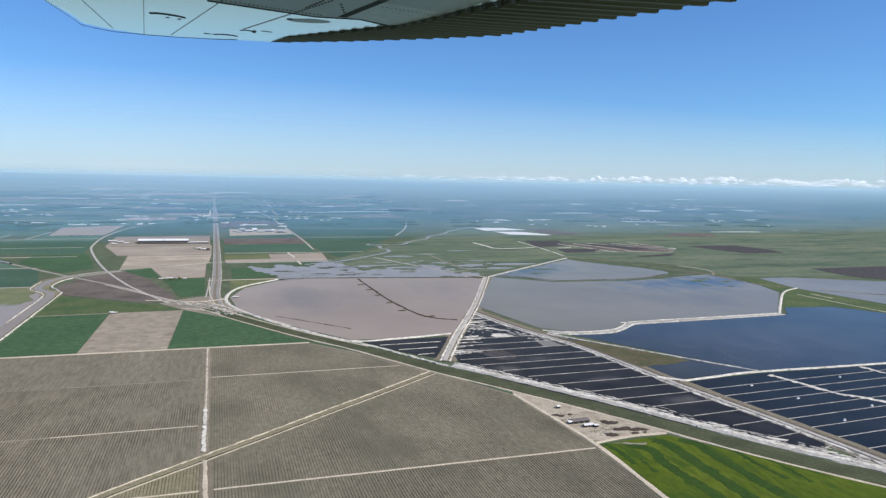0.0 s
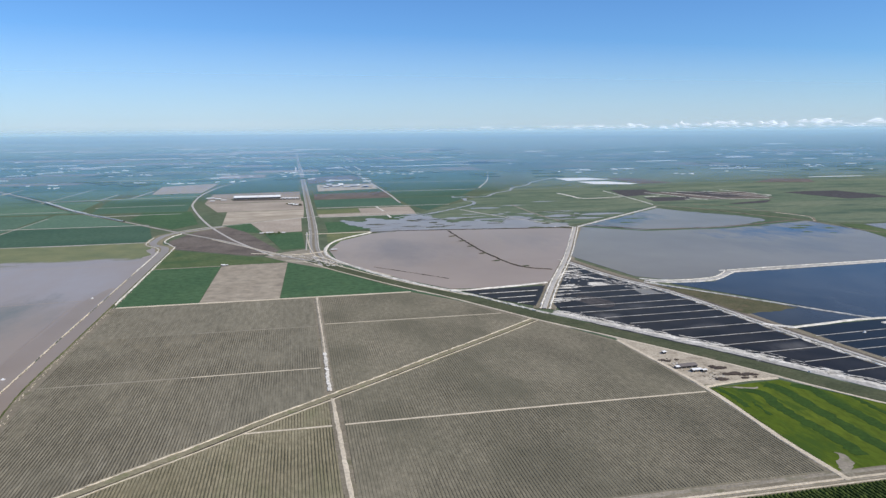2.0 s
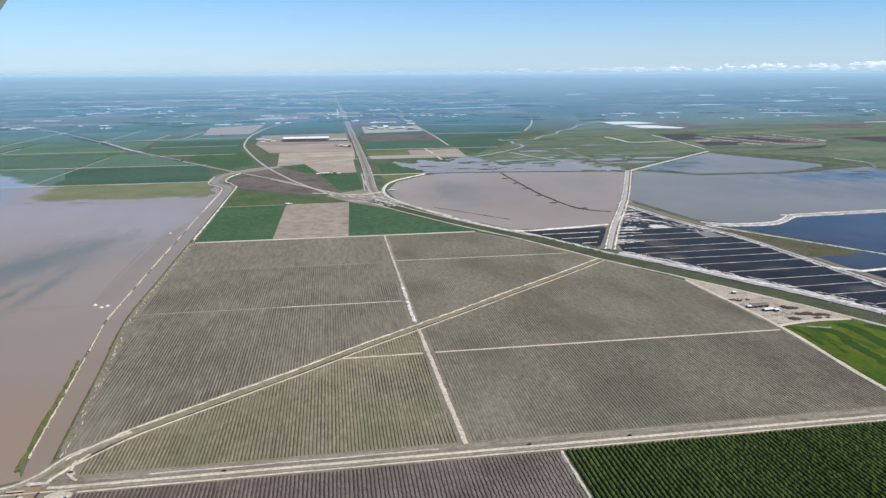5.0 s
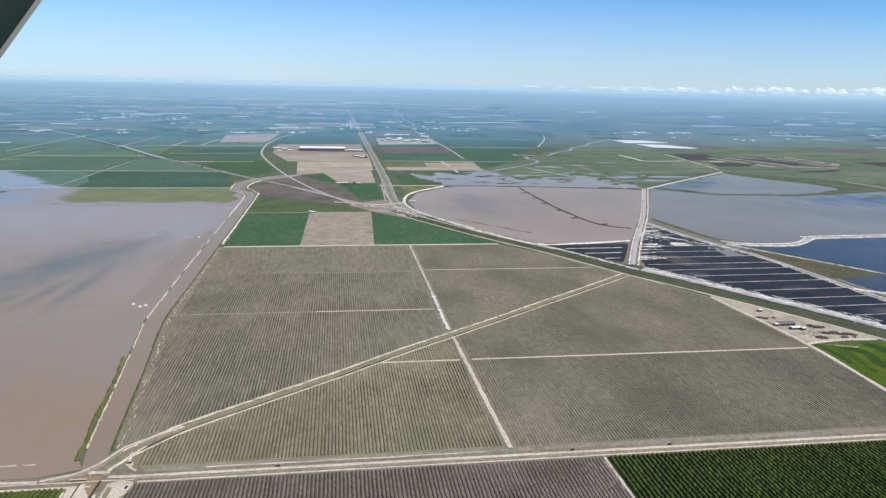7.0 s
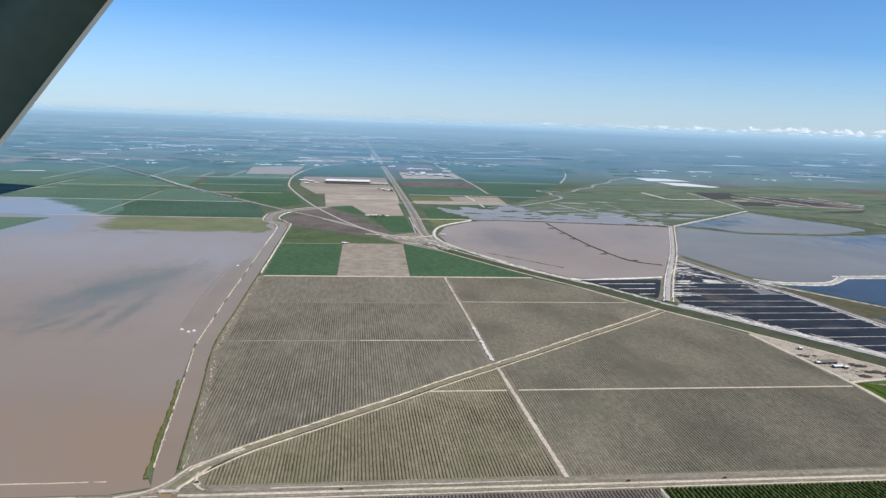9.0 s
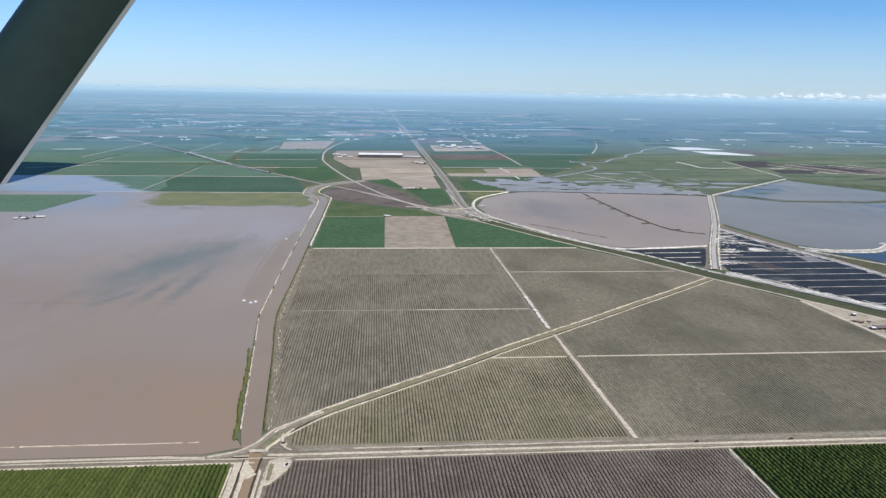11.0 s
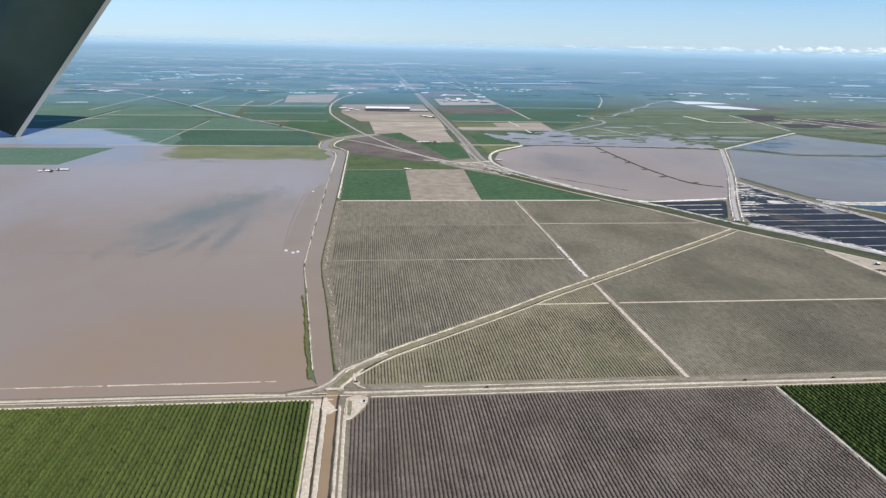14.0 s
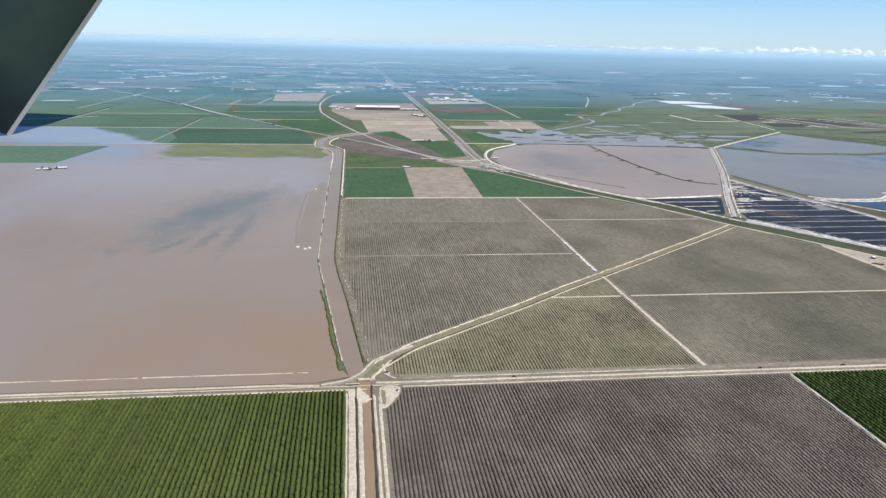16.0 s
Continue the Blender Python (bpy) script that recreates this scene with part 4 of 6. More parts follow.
levee("levee_pond_divider", [(632, 3270), (636, 2878), (648, 2594), (690, 2330), (782, 2245)], 11, 1.4, M_WETMUD, "half-drowned dark levee across the pond", 3.0)
for x, y in ((612, 3088), (622, 2940), (628, 2792), (634, 2614), (640, 2448), (712, 2322)):
    levee("reed_islet", [(x - 14, y - 4), (x, y + 5), (x + 12, y + 2)], 19, 1.6, M_GRASS, "dark green reed islet beside the drowned levee", 3, 7)
levee("mud_bar", [(180, 2440), (300, 2300), (400, 2180)], 8, 0.4, M_WETMUD, "thin dark mud bar in the pond", 3)

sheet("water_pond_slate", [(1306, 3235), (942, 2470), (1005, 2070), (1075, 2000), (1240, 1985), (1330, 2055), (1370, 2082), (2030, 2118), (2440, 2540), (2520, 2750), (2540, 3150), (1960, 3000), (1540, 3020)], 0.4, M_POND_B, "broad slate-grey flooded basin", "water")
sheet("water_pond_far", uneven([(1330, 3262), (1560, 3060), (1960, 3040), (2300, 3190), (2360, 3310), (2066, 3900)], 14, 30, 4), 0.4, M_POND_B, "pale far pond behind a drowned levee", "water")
levee("levee_drowned", [(1350, 3310), (1430, 3240), (1576, 3080), (1836, 3060), (2098, 3085), (2500, 3200)], 20, 0.9, M_BROWN, "dark drowned levee with breaks", 6, 30)
sheet("water_pond_blue", [(1060, 1945), (1210, 1935), (1350, 2050), (1390, 2066), (2060, 2096), (2158, 2214), (2382, 2186), (2478, 2026), (2700, 1600), (2600, 1430), (1766, 1436), (1345, 1452)], 0.4, M_POND_C, "deep blue flooded basin ruffled by wind", "water")
sheet("water_pond_east", [(2704, 2962), (2882, 2970), (3330, 2738), (5200, 2700), (5200, 1900), (2674, 2190), (2628, 2642)], 0.4, M_POND_B, "pale flooded basin beyond the grassy levee", "water")
sheet("grass_levee", [(2160, 2225), (2470, 2550), (2520, 2750), (2600, 3000), (2690, 2955), (2622, 2642), (2668, 2190), (3000, 1700), (2720, 1600), (2490, 2030), (2385, 2200)], 0.36, M_YOUNG, "green grassy levee between two basins", "levee")
rng = random.Random(41)
for x, y, a, b in ((2300, 2930, 60, 26), (2380, 2990, 70, 22), (2250, 2800, 30, 16), (2432, 2890, 50, 20), (2170, 3040, 60, 14), (2340, 2740, 24, 12), (1600, 3330, 60, 18), (1720, 3480, 70, 20)):
    sheet("reed_patch", [(x + a * rng.uniform(0.35, 1.15) * math.cos(k * 0.4488), y + b * rng.uniform(0.35, 1.2) * math.sin(k * 0.4488)) for k in range(14)], 0.6, M_YOUNG, "green reed patch in the flooded basin", "reeds")
for pts, w in (([(2484, 2478), (2490, 2250), (2498, 2042)], 7), ([(2562, 2482), (2562, 2358)], 8), ([(2606, 3500), (2654, 3300), (2545, 3114)], 9)):
    road("levee_track", pts, w, M_DIRT, "pale track on the grassy levee", top=0.9, ragged=1.5, step=15)
road("levee_slate_top", [(1004, 2002), (1088, 1966), (1230, 1972), (1346, 2058), (1390, 2070), (2040, 2103)], 15, M_DIKE, "grey crest of the winding levee", top=1.0, ragged=1.5, step=20, category="levee")
for pts, w in (([(1000, 2030), (1085, 1984), (1235, 1990), (1340, 2072), (1380, 2088), (2040, 2118)], 6), ([(1010, 1975), (1090, 1950), (1225, 1954), (1352, 2044), (1400, 2052), (2040, 2088)], 5), ([(2030, 2105), (2180, 2260), (2466, 2540), (2640, 2640)], 12), ([(990, 1978), (1342, 1448)], 8), ([(1090, 1418), (1200, 1432), (1334, 1444), (1766, 1432), (2600, 1424)], 12)):
    levee("levee_white", pts, w, 1.6, M_SALT, "narrow white salt-crusted levee", 0.8)
road("track_white_spur", [(1040, 1462), (1070, 1436), (1094, 1420)], 14, M_SALT, "white dirt patch by the road", top=1.6, ragged=2, step=8)
sheet("rush_meadow", uneven([(1004, 1930), (1060, 1860), (1114, 1828), (1184, 1702), (1234, 1580), (1136, 1560), (1050, 1566), (1016, 1722)], 7, 16, 6), 0.42, M_RUSH, "brown-green rush meadow beside the basin", "field")
sheet("water_wedge", [(1000, 1960), (1338, 1452), (1090, 1432), (1050, 1540), (1010, 1760)], 0.3, M_POND_C, "wedge of dark blue water by the road", "water")

# ---- road between the black basins ----
mid = [(890, 2405), (938, 2095), (1012, 1830), (1042, 1600), (1062, 1395), (1086, 1235), (1106, 1092), (1120, 970), (1130, 850), (1140, 600)]
road("verge_basin_road", mid, 70, M_ROADSIDE, "grey-tan shoulders of the basin road", top=0.27, ragged=1.5)
road("road_basin", [(x - 6, y) for x, y in mid], 10, M_PAVE, "grey road between the black basins", top=1.4)
road("ditch_basin", [(x + 8, y) for x, y in mid], 7, M_BROWN, "dark ditch along the basin road", top=0.8, ragged=0.8)
levee("levee_basin_west", [(x - 22, y) for x, y in mid], 10, 1.4, M_SALT, "patchy white bank of the basins", 3.0)

# ---- black basins, divided by thin white dikes ----
sheet("water_basin_west", [(612, 1800), (860, 2370), (884, 2330), (915, 2090), (990, 1830), (1020, 1600), (1040, 1395), (1064, 1235), (1084, 1092), (1096, 1000), (1040, 945), (985, 1020), (910, 1125), (790, 1300), (680, 1480), (600, 1640)], 0.3, M_BLACK, "row of near-black evaporation basins", "water")
sheet("water_basin_east", [(1100, 1412), (1334, 1432), (1766, 1420), (2600, 1410), (2600, 500), (1168, 500), (1160, 850), (1148, 980), (1130, 1110), (1108, 1260)], 0.3, M_NAVY, "wide navy-black evaporation basins", "water")
sheet("water_basin_small", [(400, 1998), (674, 2008), (556, 1770), (478, 1860)], 0.3, M_BLACK, "small black basin beside the levee road", "water")


def edge_x(line, y):
    for (x0, y0), (x1, y1) in zip(line, line[1:]):
        if min(y0, y1) <= y <= max(y0, y1):
            return x0 + (x1 - x0) * (y - y0) / (y1 - y0)
    return line[-1][0]


west_rim = [(860, 2370), (740, 2090), (655, 1900), (600, 1790), (640, 1700), (700, 1602), (770, 1488), (820, 1386), (872, 1302), (932, 1224), (992, 1122), (1042, 1026), (1096, 946)]
for y in (2210, 2130, 1960, 1884, 1815, 1735, 1672, 1608, 1543, 1467, 1395, 1329, 1263, 1189, 1119, 1044, 973):
    levee("basin_dike", [(edge_x(west_rim, y) - 10, y), (edge_x(mid, y + 8) - 24, y + 8)], 2.3, 0.7, M_DIKE, "thin pale dike between black basins", 0.5)
for y in (1344, 1289, 1236, 1176, 1123, 1069, 1012, 950, 890, 830, 770):
    levee("basin_dike", [(edge_x(mid, y) + 26, y), (edge_x(mid, y) + 260, y + 14), (1900, y + 44)], 2.2, 0.6, M_DIKE, "thin grey dike between navy basins", 0.4)
for y in (1950, 1885, 1820):
    levee("basin_dike", [(edge_x([(384, 2010), (534, 1760)], y) + 20, y - 6), (edge_x([(548, 1770), (655, 2006)], y) - 4, y)], 3.4, 0.8, M_SALT, "thin pale dike in the small basin", 0.5)
levee("basin_cross_bank", [(1345, 1410), (1362, 1330), (1384, 1240), (1442, 1158), (1530, 960), (1620, 700)], 17, 1.0, M_SALT, "wide broken pale bank crossing the basins", 5, 10)
levee("basin_cross_bank", [(1655, 1418), (1668, 1344), (1740, 1200), (1830, 1000)], 14, 1.0, M_SALT, "pale broken bank crossing the basins", 5, 10)
sheet("salt_flat", uneven([(800, 1950), (815, 2020), (860, 2010), (872, 1970)], 7, 10, 2), 0.5, M_SALT, "white crusted mud flat in the black basin", "flat")
rng = random.Random(90)
for i in range(22):
    y = rng.uniform(1720, 2280)
    x = edge_x(west_rim, y) + rng.uniform(0, 26)
    levee("salt_ridge", [(x, y), (x + rng.uniform(14, 34), y + rng.uniform(-6, 6)), (x + rng.uniform(40, 95), y + rng.uniform(-8, 10))], rng.uniform(3, 8), 0.5, M_SALT, "ragged white salt ridge at the basin rim", 2.6, 7)
levee("salt_ridge", [(720, 2060), (790, 2166), (846, 2082), (890, 2040)], 14, 0.6, M_SALT, "ragged white salt ridge in the basin", 6, 8)
sheet("mud_flat", [(912, 1902), (960, 1890), (968, 1822), (905, 1822)], 0.42, M_POND_B, "pale shallow corner of the basin", "flat")
sheet("mud_flat", uneven([(690, 1800), (712, 1850), (760, 1830), (780, 1760), (740, 1700), (712, 1730)], 9, 10, 8), 0.36, M_GREYMUD, "grey drying mud in the black basin", "flat")

# ---- bright green field and the farmyard ----
sheet("bright_green_field", [(668, 1098), (820, 1108), (905, 985), (1020, 835), (1130, 690), (1200, 560), (660, 560), (656, 872)], 0.3, M_BRIGHT, "vivid green crop with dark wet streaks", "field")
for pts, w in (([(714, 1082), (742, 1054), (736, 1010), (730, 975), (732, 908), (733, 850), (728, 800)], 19), ([(776, 1090), (792, 1062), (788, 992), (784, 912), (782, 814), (776, 720)], 22), ([(824, 1080), (846, 1050), (840, 990), (842, 942), (838, 890), (842, 800)], 21), ([(892, 1006), (888, 946), (892, 880)], 8), ([(922, 970), (926, 914), (922, 860)], 7), ([(676, 1098), (682, 1050), (678, 1000)], 10), ([(700, 1020), (694, 960)], 6), ([(900, 800), (908, 700)], 12)):
    road("crop_streak", pts, w * 1.12, M_STREAK, "dark wet streak in the vivid green crop", top=0.5, ragged=3.4, step=8, category="crop")
sheet("crop_bare_patch", uneven([(694, 818), (704, 808), (690, 776), (668, 746), (660, 752), (670, 780), (684, 796)], 3.5, 6, 4), 0.6, M_TAN, "bare grey patch in the green crop", "soil")
sheet("crop_bare_edge", uneven([(690, 1098), (716, 1094), (756, 1084), (752, 1076), (720, 1082)], 3, 7, 5), 0.6, M_TAN, "thin bare edge of the green crop", "soil")
road("road_yard_west", [(632, 1420), (658, 1110), (650, 872), (652, 740)], 9, M_DIRT, "pale dirt road beside the vivid green field", ragged=0.8)
road("road_yard_south", [(660, 1106), (740, 1120), (824, 1118)], 7, M_DIRT, "pale track along the farmyard", ragged=0.8)
sheet("farmyard", [(634, 1432), (662, 1116), (840, 1122), (782, 1210), (708, 1326), (641, 1436)], 0.4, M_YARD, "bare pale farmyard ground", "yard")

# ---- marsh and far patches ----
sheet("marsh", [(300, 3540), (620, 3640), (900, 3550), (1270, 3300), (2106, 3990), (2600, 3560), (2600, 3050), (3200, 2950), (9000, 2700), (9000, 7400), (2400, 7600), (2050, 6200), (1300, 5120), (1040, 4640), (700, 4150)], 0.1, M_MARSH, "wide green marsh pasture", "marsh")
road("creek", [(486, 3902), (618, 3944), (784, 4116), (972, 4328), (1070, 4480), (1098, 4610), (1060, 4700), (1090, 4850), (1030, 4940), (1052, 5010), (1180, 4930), (1290, 4960), (1420, 5200), (1594, 5388), (1700, 5640), (1892, 5864), (2060, 6200), (2248, 6436), (2520, 6762)], 22, M_SHALLOW, "pale winding marsh creek", top=0.3, ragged=7, step=30, category="creek", kind="structure")
for x, y, a, b in ((1070, 4200, 110, 45), (1356, 3690, 120, 50), (1620, 3720, 150, 50), (800, 3760, 100, 30), (960, 3660, 130, 30), (600, 3720, 90, 30), (1180, 3560, 60, 40), (1240, 3820, 50, 24), (900, 3900, 60, 20), (1480, 3560, 90, 40), (1280, 4300, 90, 26), (1560, 4480, 110, 24)):
    rng = random.Random(int(x))
    sheet("marsh_pool", [(x + a * rng.uniform(0.55, 1.1) * math.cos(k * 0.5236), y + b * rng.uniform(0.5, 1.15) * math.sin(k * 0.5236)) for k in range(12)], 0.3, M_SHALLOW, "irregular marsh pool reflecting the sky", "pool")
road("marsh_track", [(1870, 5038), (1880, 4800), (1898, 4602), (2200, 4640)], 22, M_SALT, "pale straight track in the marsh", top=0.6, step=40)
sheet("white_sheet_field", [(2440, 6600), (2760, 6600), (2905, 6330), (2433, 6240)], 0.8, M_WHITE, "brilliant white sheet-covered ground", "field")
sheet("white_sheet_field", [(2470, 6120), (2740, 6080), (2889, 5750), (2790, 5690), (2500, 5800)], 0.8, M_WHITE, "brilliant white sheet-covered ground", "field")
sheet("bare_apron", [(2925, 6500), (3160, 6420), (3240, 5760), (2900, 5700)], 0.5, M_BROWN, "dull bare ground beside the white sheeting", "field")
sheet("bare_apron", [(3080, 8980), (3700, 8640), (3660, 8380), (3060, 8600)], 0.5, M_BROWN, "dull bare ground on the far plain", "field")
for i, (pts, mat, lab) in enumerate((
    ([(2360, 5180), (2652, 5163), (2560, 4770), (2230, 4640)], M_GREYMUD, "dark basin in the marsh"),
    ([(2320, 4545), (2690, 4500), (2500, 4290), (2264, 4270)], M_GREYMUD, "dark flooded basin in the marsh"),
    ([(2530, 4950), (3272, 4740), (3160, 4250), (2700, 4300)], M_BROWN, "grey flooded basins in the marsh"),
    ([(2700, 4880), (2960, 4880), (3120, 4440), (2880, 4400)], M_GREYMUD, "dark wet bay between the far dikes"),
    ([(2647, 4021), (3065, 4158), (2908, 4003), (2681, 3979)], M_GREYMUD, "thin dark basin in the marsh"),
    ([(3508, 4624), (3700, 4660), (3980, 4640), (4020, 4300), (3944, 4097), (3600, 4079)], M_GREYMUD, "dark burnt-looking field"),
    ([(3935, 5580), (4371, 5932), (4677, 5796), (4430, 5416)], M_BROWN, "dark wet field"),
    ([(3358, 3268), (4700, 3330), (4700, 2860), (3400, 2788), (3302, 2966)], M_GREYMUD, "dark drained basin"),
)):
    sheet("basin", pts, 0.35 + 0.06 * i, mat, lab, "basin")
for x0, y0, x1, y1 in ((-2866, 5538, -2647, 5589), (-3575, 7761, -3436, 7814), (-1762, 7278, -1509, 7265), (-1037, 7809, -671, 7930), (1107, 9420, 2141, 9811), (4888, 14893, 5509, 15232), (4392, 12351, 4632, 12246), (3077, 7951, 3397, 7751), (4865, 9642, 5618, 9752), (7173, 13366, 7466, 13263), (6895, 10456, 7380, 10467), (4832, 7664, 5436, 7547), (13640, 18648, 14468, 18569), (7376, 13743, 7725, 13697), (7113, 10795, 7585, 10723), (8543, 11351, 8869, 11302), (7672, 9604, 7921, 9564), (4974, 7105, 5195, 6852), (4842, 6001, 5448, 5968), (6087, 6199, 6102, 6105), (9580, 11197, 10022, 11132), (-3225, 10461, -2700, 10700), (-2850, 10950, -2364, 10932), (-3182, 9405, -2920, 9531), (-3338, 8875, -3088, 8987), (-1748, 10271, -1484, 10400), (-1506, 16062, -1292, 16235), (-3900, 11400, -3300, 11500), (-1100, 13800, -800, 13900), (2100, 10500, 2500, 10400), (2400, 12400, 2700, 12300)):
    d = (x0 * x0 + y0 * y0) / 950000
    sheet("bright_strip", [(x0, y0), (x1, y1), (x1 - 20, y1 + d * 0.7), ((x0 + x1) / 2, (y0 + y1) / 2 + d), (x0 + 10, y0 + d * 0.5)], 1.2, M_WHITE, "distant bright strip of roofs and plastic", "roofs")


for (x0, y0), (x1, y1), w in (((2282, 5130), (2156, 4088), 12), ((2507, 4882), (2664, 4280), 14), ((2660, 4901), (2826, 4326), 16), ((2794, 4924), (3174, 4338), 14), ((2992, 4884), (3249, 4408), 14), ((3183, 4949), (3277, 4447), 14), ((2356, 4591), (2478, 4609), 26), ((2530, 4347), (3096, 4230), 12)):
    levee("pale_spit", [(x0, y0), ((x0 + x1) / 2 + 8, (y0 + y1) / 2), (x1, y1)], w, 0.8, M_SALT, "pale dike between far basins", 4, 25)
road("basin_line", [(3330, 3060), (4700, 3120)], 12, M_SALT, "pale dike across the drained basin", top=0.6, ragged=2)
for pts, w in (([(1282, 4350), (1268, 3748), (1292, 3462)], 12), ([(1904, 4580), (2188, 4522)], 12)):
    road("marsh_path", pts, w, M_TAN, "dull dirt track through the marsh", top=0.5, ragged=3, step=30)
for pts, w in (([(418, 4474), (432, 4200)], 11), ([(430, 4016), (432, 3868)], 11)):
    road("pale_pad", pts, w, M_SALT, "short pale strip beside the field", top=0.6)
rng = random.Random(77)
for i in range(110):
    x, y = rng.uniform(200, 1700), 3360 + 620 * rng.random() ** 1.3
    if y < 3400 + max(0, x - 1200) * 0.75 or x < 420 and y > 3600:
        continue
    a, b = rng.uniform(18, 85), rng.uniform(8, 26)
    wet = rng.random() < 0.6
    sheet("marsh_pool" if wet else "marsh_tuft", [(x + a * rng.uniform(0.35, 1.15) * math.cos(k * 0.4488), y + b * rng.uniform(0.35, 1.2) * math.sin(k * 0.4488)) for k in range(14)], 0.36 + 0.01 * i, M_SHALLOW if wet else M_GRASS, "irregular marsh pool reflecting the sky" if wet else "dark clump of marsh grass", "pool" if wet else "grass")
for pts, w in (([(2138, 4050), (2332, 3760), (2436, 3422), (2522, 3194), (2540, 2778), (2600, 2660)], 16), ([(2620, 3534), (2658, 3302), (2556, 3126)], 18), ([(2600, 3560), (2540, 3900), (2420, 4060)], 18), ([(2700, 2560), (2900, 2400), (3200, 2330)], 12)):
    levee("marsh_bank", pts, w, 1.0, M_ROADSIDE, "low earth bank along the marsh", 3, 30)


def far_roads():
    """Section roads of the far valley."""
    rng = random.Random(23)
    verts, faces = [], []
    for i in range(320):
        y = 5600 + 16000 * rng.random() ** 1.4
        x, long, wide = rng.uniform(-0.7, 0.9) * y, rng.uniform(200, 1300), rng.uniform(8, 18) * (0.6 + y / 12000)
        if -2300 < x < 1500 and y < 7600 or 300 < x + long and x < 6000 and y < 7400 or x > 0.22 * y and rng.random() < 0.75:
            continue
        a, b = (long, wide) if rng.random() < 0.7 else (wide, long)
        k = len(verts)
        verts += [(u * K, v * K, 0.1 * K) for u, v in ((x, y), (x + a, y), (x + a, y + b), (x, y + b))]
        faces.append((k, k + 1, k + 2, k + 3))
    me = bpy.data.meshes.new("far_roads")
    me.from_pydata(verts, [], faces)
    me.materials.append(M_DIRT)
    tagged(new("far_roads", me), "thin pale section roads of the far valley", "roads", kind="stuff")


far_roads()

# ---- buildings ----
def box_bm(w, d, h, z=0.0):
    bm = bmesh.new()
    bmesh.ops.create_cube(bm, size=1, matrix=Matrix.LocRotScale((0, 0, (z + h / 2) * K), None, (w * K, d * K, h * K)))
    return bm


def roof_bm(w, d, eave, ridge):
    """A gabled roof with overhang and thickness; the ridge runs along w."""
    bm = bmesh.new()
    a, b, t = w / 2 + 1, d / 2 + 1.2, 0.4
    profile = [(-b, eave), (0, ridge), (b, eave), (b, eave - t), (0, ridge - t), (-b, eave - t)]
    ends = [[bm.verts.new((s * a * K, y * K, z * K)) for y, z in profile] for s in (-1, 1)]
    for i in range(6):
        j = (i + 1) % 6
        bm.faces.new((ends[0][i], ends[0][j], ends[1][j], ends[1][i]))
    bm.faces.new(ends[0][::-1])
    bm.faces.new(ends[1])
    bmesh.ops.recalc_face_normals(bm, faces=bm.faces)
    return bm


def barn(x, y, w, d, h, turn=0.0, roof=None, bays=0, label="long white-roofed farm building with dark open sides", name="barn", group=""):
    b = tagged(thing(name, x, y, 0.2, turn), label, "building", group)
    part("wall", box_bm(w, d, h), M_WALL, b)
    part("roof", roof_bm(w, d, h, h + d * 0.14), roof or M_WHITE, b)
    for i in range(bays):
        bay = part("open_bay", box_bm(w / bays * 0.7, 0.5, h * 0.75, 0.3), M_OPEN, b)
        bay.location = ((-w / 2 + (i + 0.5) * w / bays) * K, (-d / 2 - 0.1) * K, 0)
    return b


for x, y, w, d in ((-443, 5255, 166, 74), (-276, 5255, 156, 74), (-128, 5190, 120, 20)):
    barn(x, y, w, d, 14 if d > 50 else 7, 0, bays=9, group="dairy barns", label="long dairy barn with white roof and dark open bays")
for x, y, w, d in ((-640, 5260, 40, 24), (-700, 5330, 55, 26), (-590, 5150, 34, 20), (-660, 5100, 30, 22), (-90, 4700, 34, 22), (-120, 4760, 40, 20)):
    barn(x, y, w, d, 6, 8, label="small pale farm shed on the dairy yard", name="shed")
for pts in ([(-530, 5210), (-62, 5190), (-62, 5105), (-530, 5120)], [(380, 6290), (440, 6290), (440, 6160), (380, 6160)], [(470, 6120), (560, 6110), (556, 6040), (470, 6050)], [(120, 6240), (240, 6250), (240, 6190), (120, 6180)], [(-90, 4660), (-50, 4660), (-50, 4800), (-150, 4780)]):
    sheet("corral", uneven(pts, 4, 18, 3), 0.6, M_WETMUD, "dark trampled cattle pen", "pen")
for i in range(9):
    barn(-196 + 15 * i, 5150 - (i % 2) * 24, 8, 10, 5, 0, M_WHITE, 0, "small white shade roof in the cattle pen", "shed", "dairy shades")
for i, (x, y, w, d) in enumerate(((204, 6330, 46, 90), (306, 6330, 40, 90), (454, 6230, 30, 60), (512, 6130, 44, 60), (255, 6180, 60, 30), (350, 6120, 50, 26), (410, 6200, 60, 70), (170, 6120, 40, 30))):
    barn(x, y, w, d, 8, 0, M_WHITE if i % 3 else M_GREYROOF, 4, "feedlot building with pale roof", group="feedlot buildings")
for x, y, w, d in ((-1662, 2520, 26, 14), (-1626, 2548, 40, 14), (-1690, 2512, 12, 10)):
    barn(x, y, w, d, 5, 6, label="white-roofed farm building standing in the flood", name="farmhouse")
for x, y, w, d, r in ((688, 1216, 38, 15, M_WALL), (692, 1188, 20, 9, M_WHITE), (664, 1212, 8, 8, M_WHITE), (706, 1182, 8, 6, M_WHITE), (686, 1306, 7, 7, M_WHITE)):
    barn(x, y, w, d, 5, 3, r, 3, "open-fronted farmyard shed with dark bays", "shed")
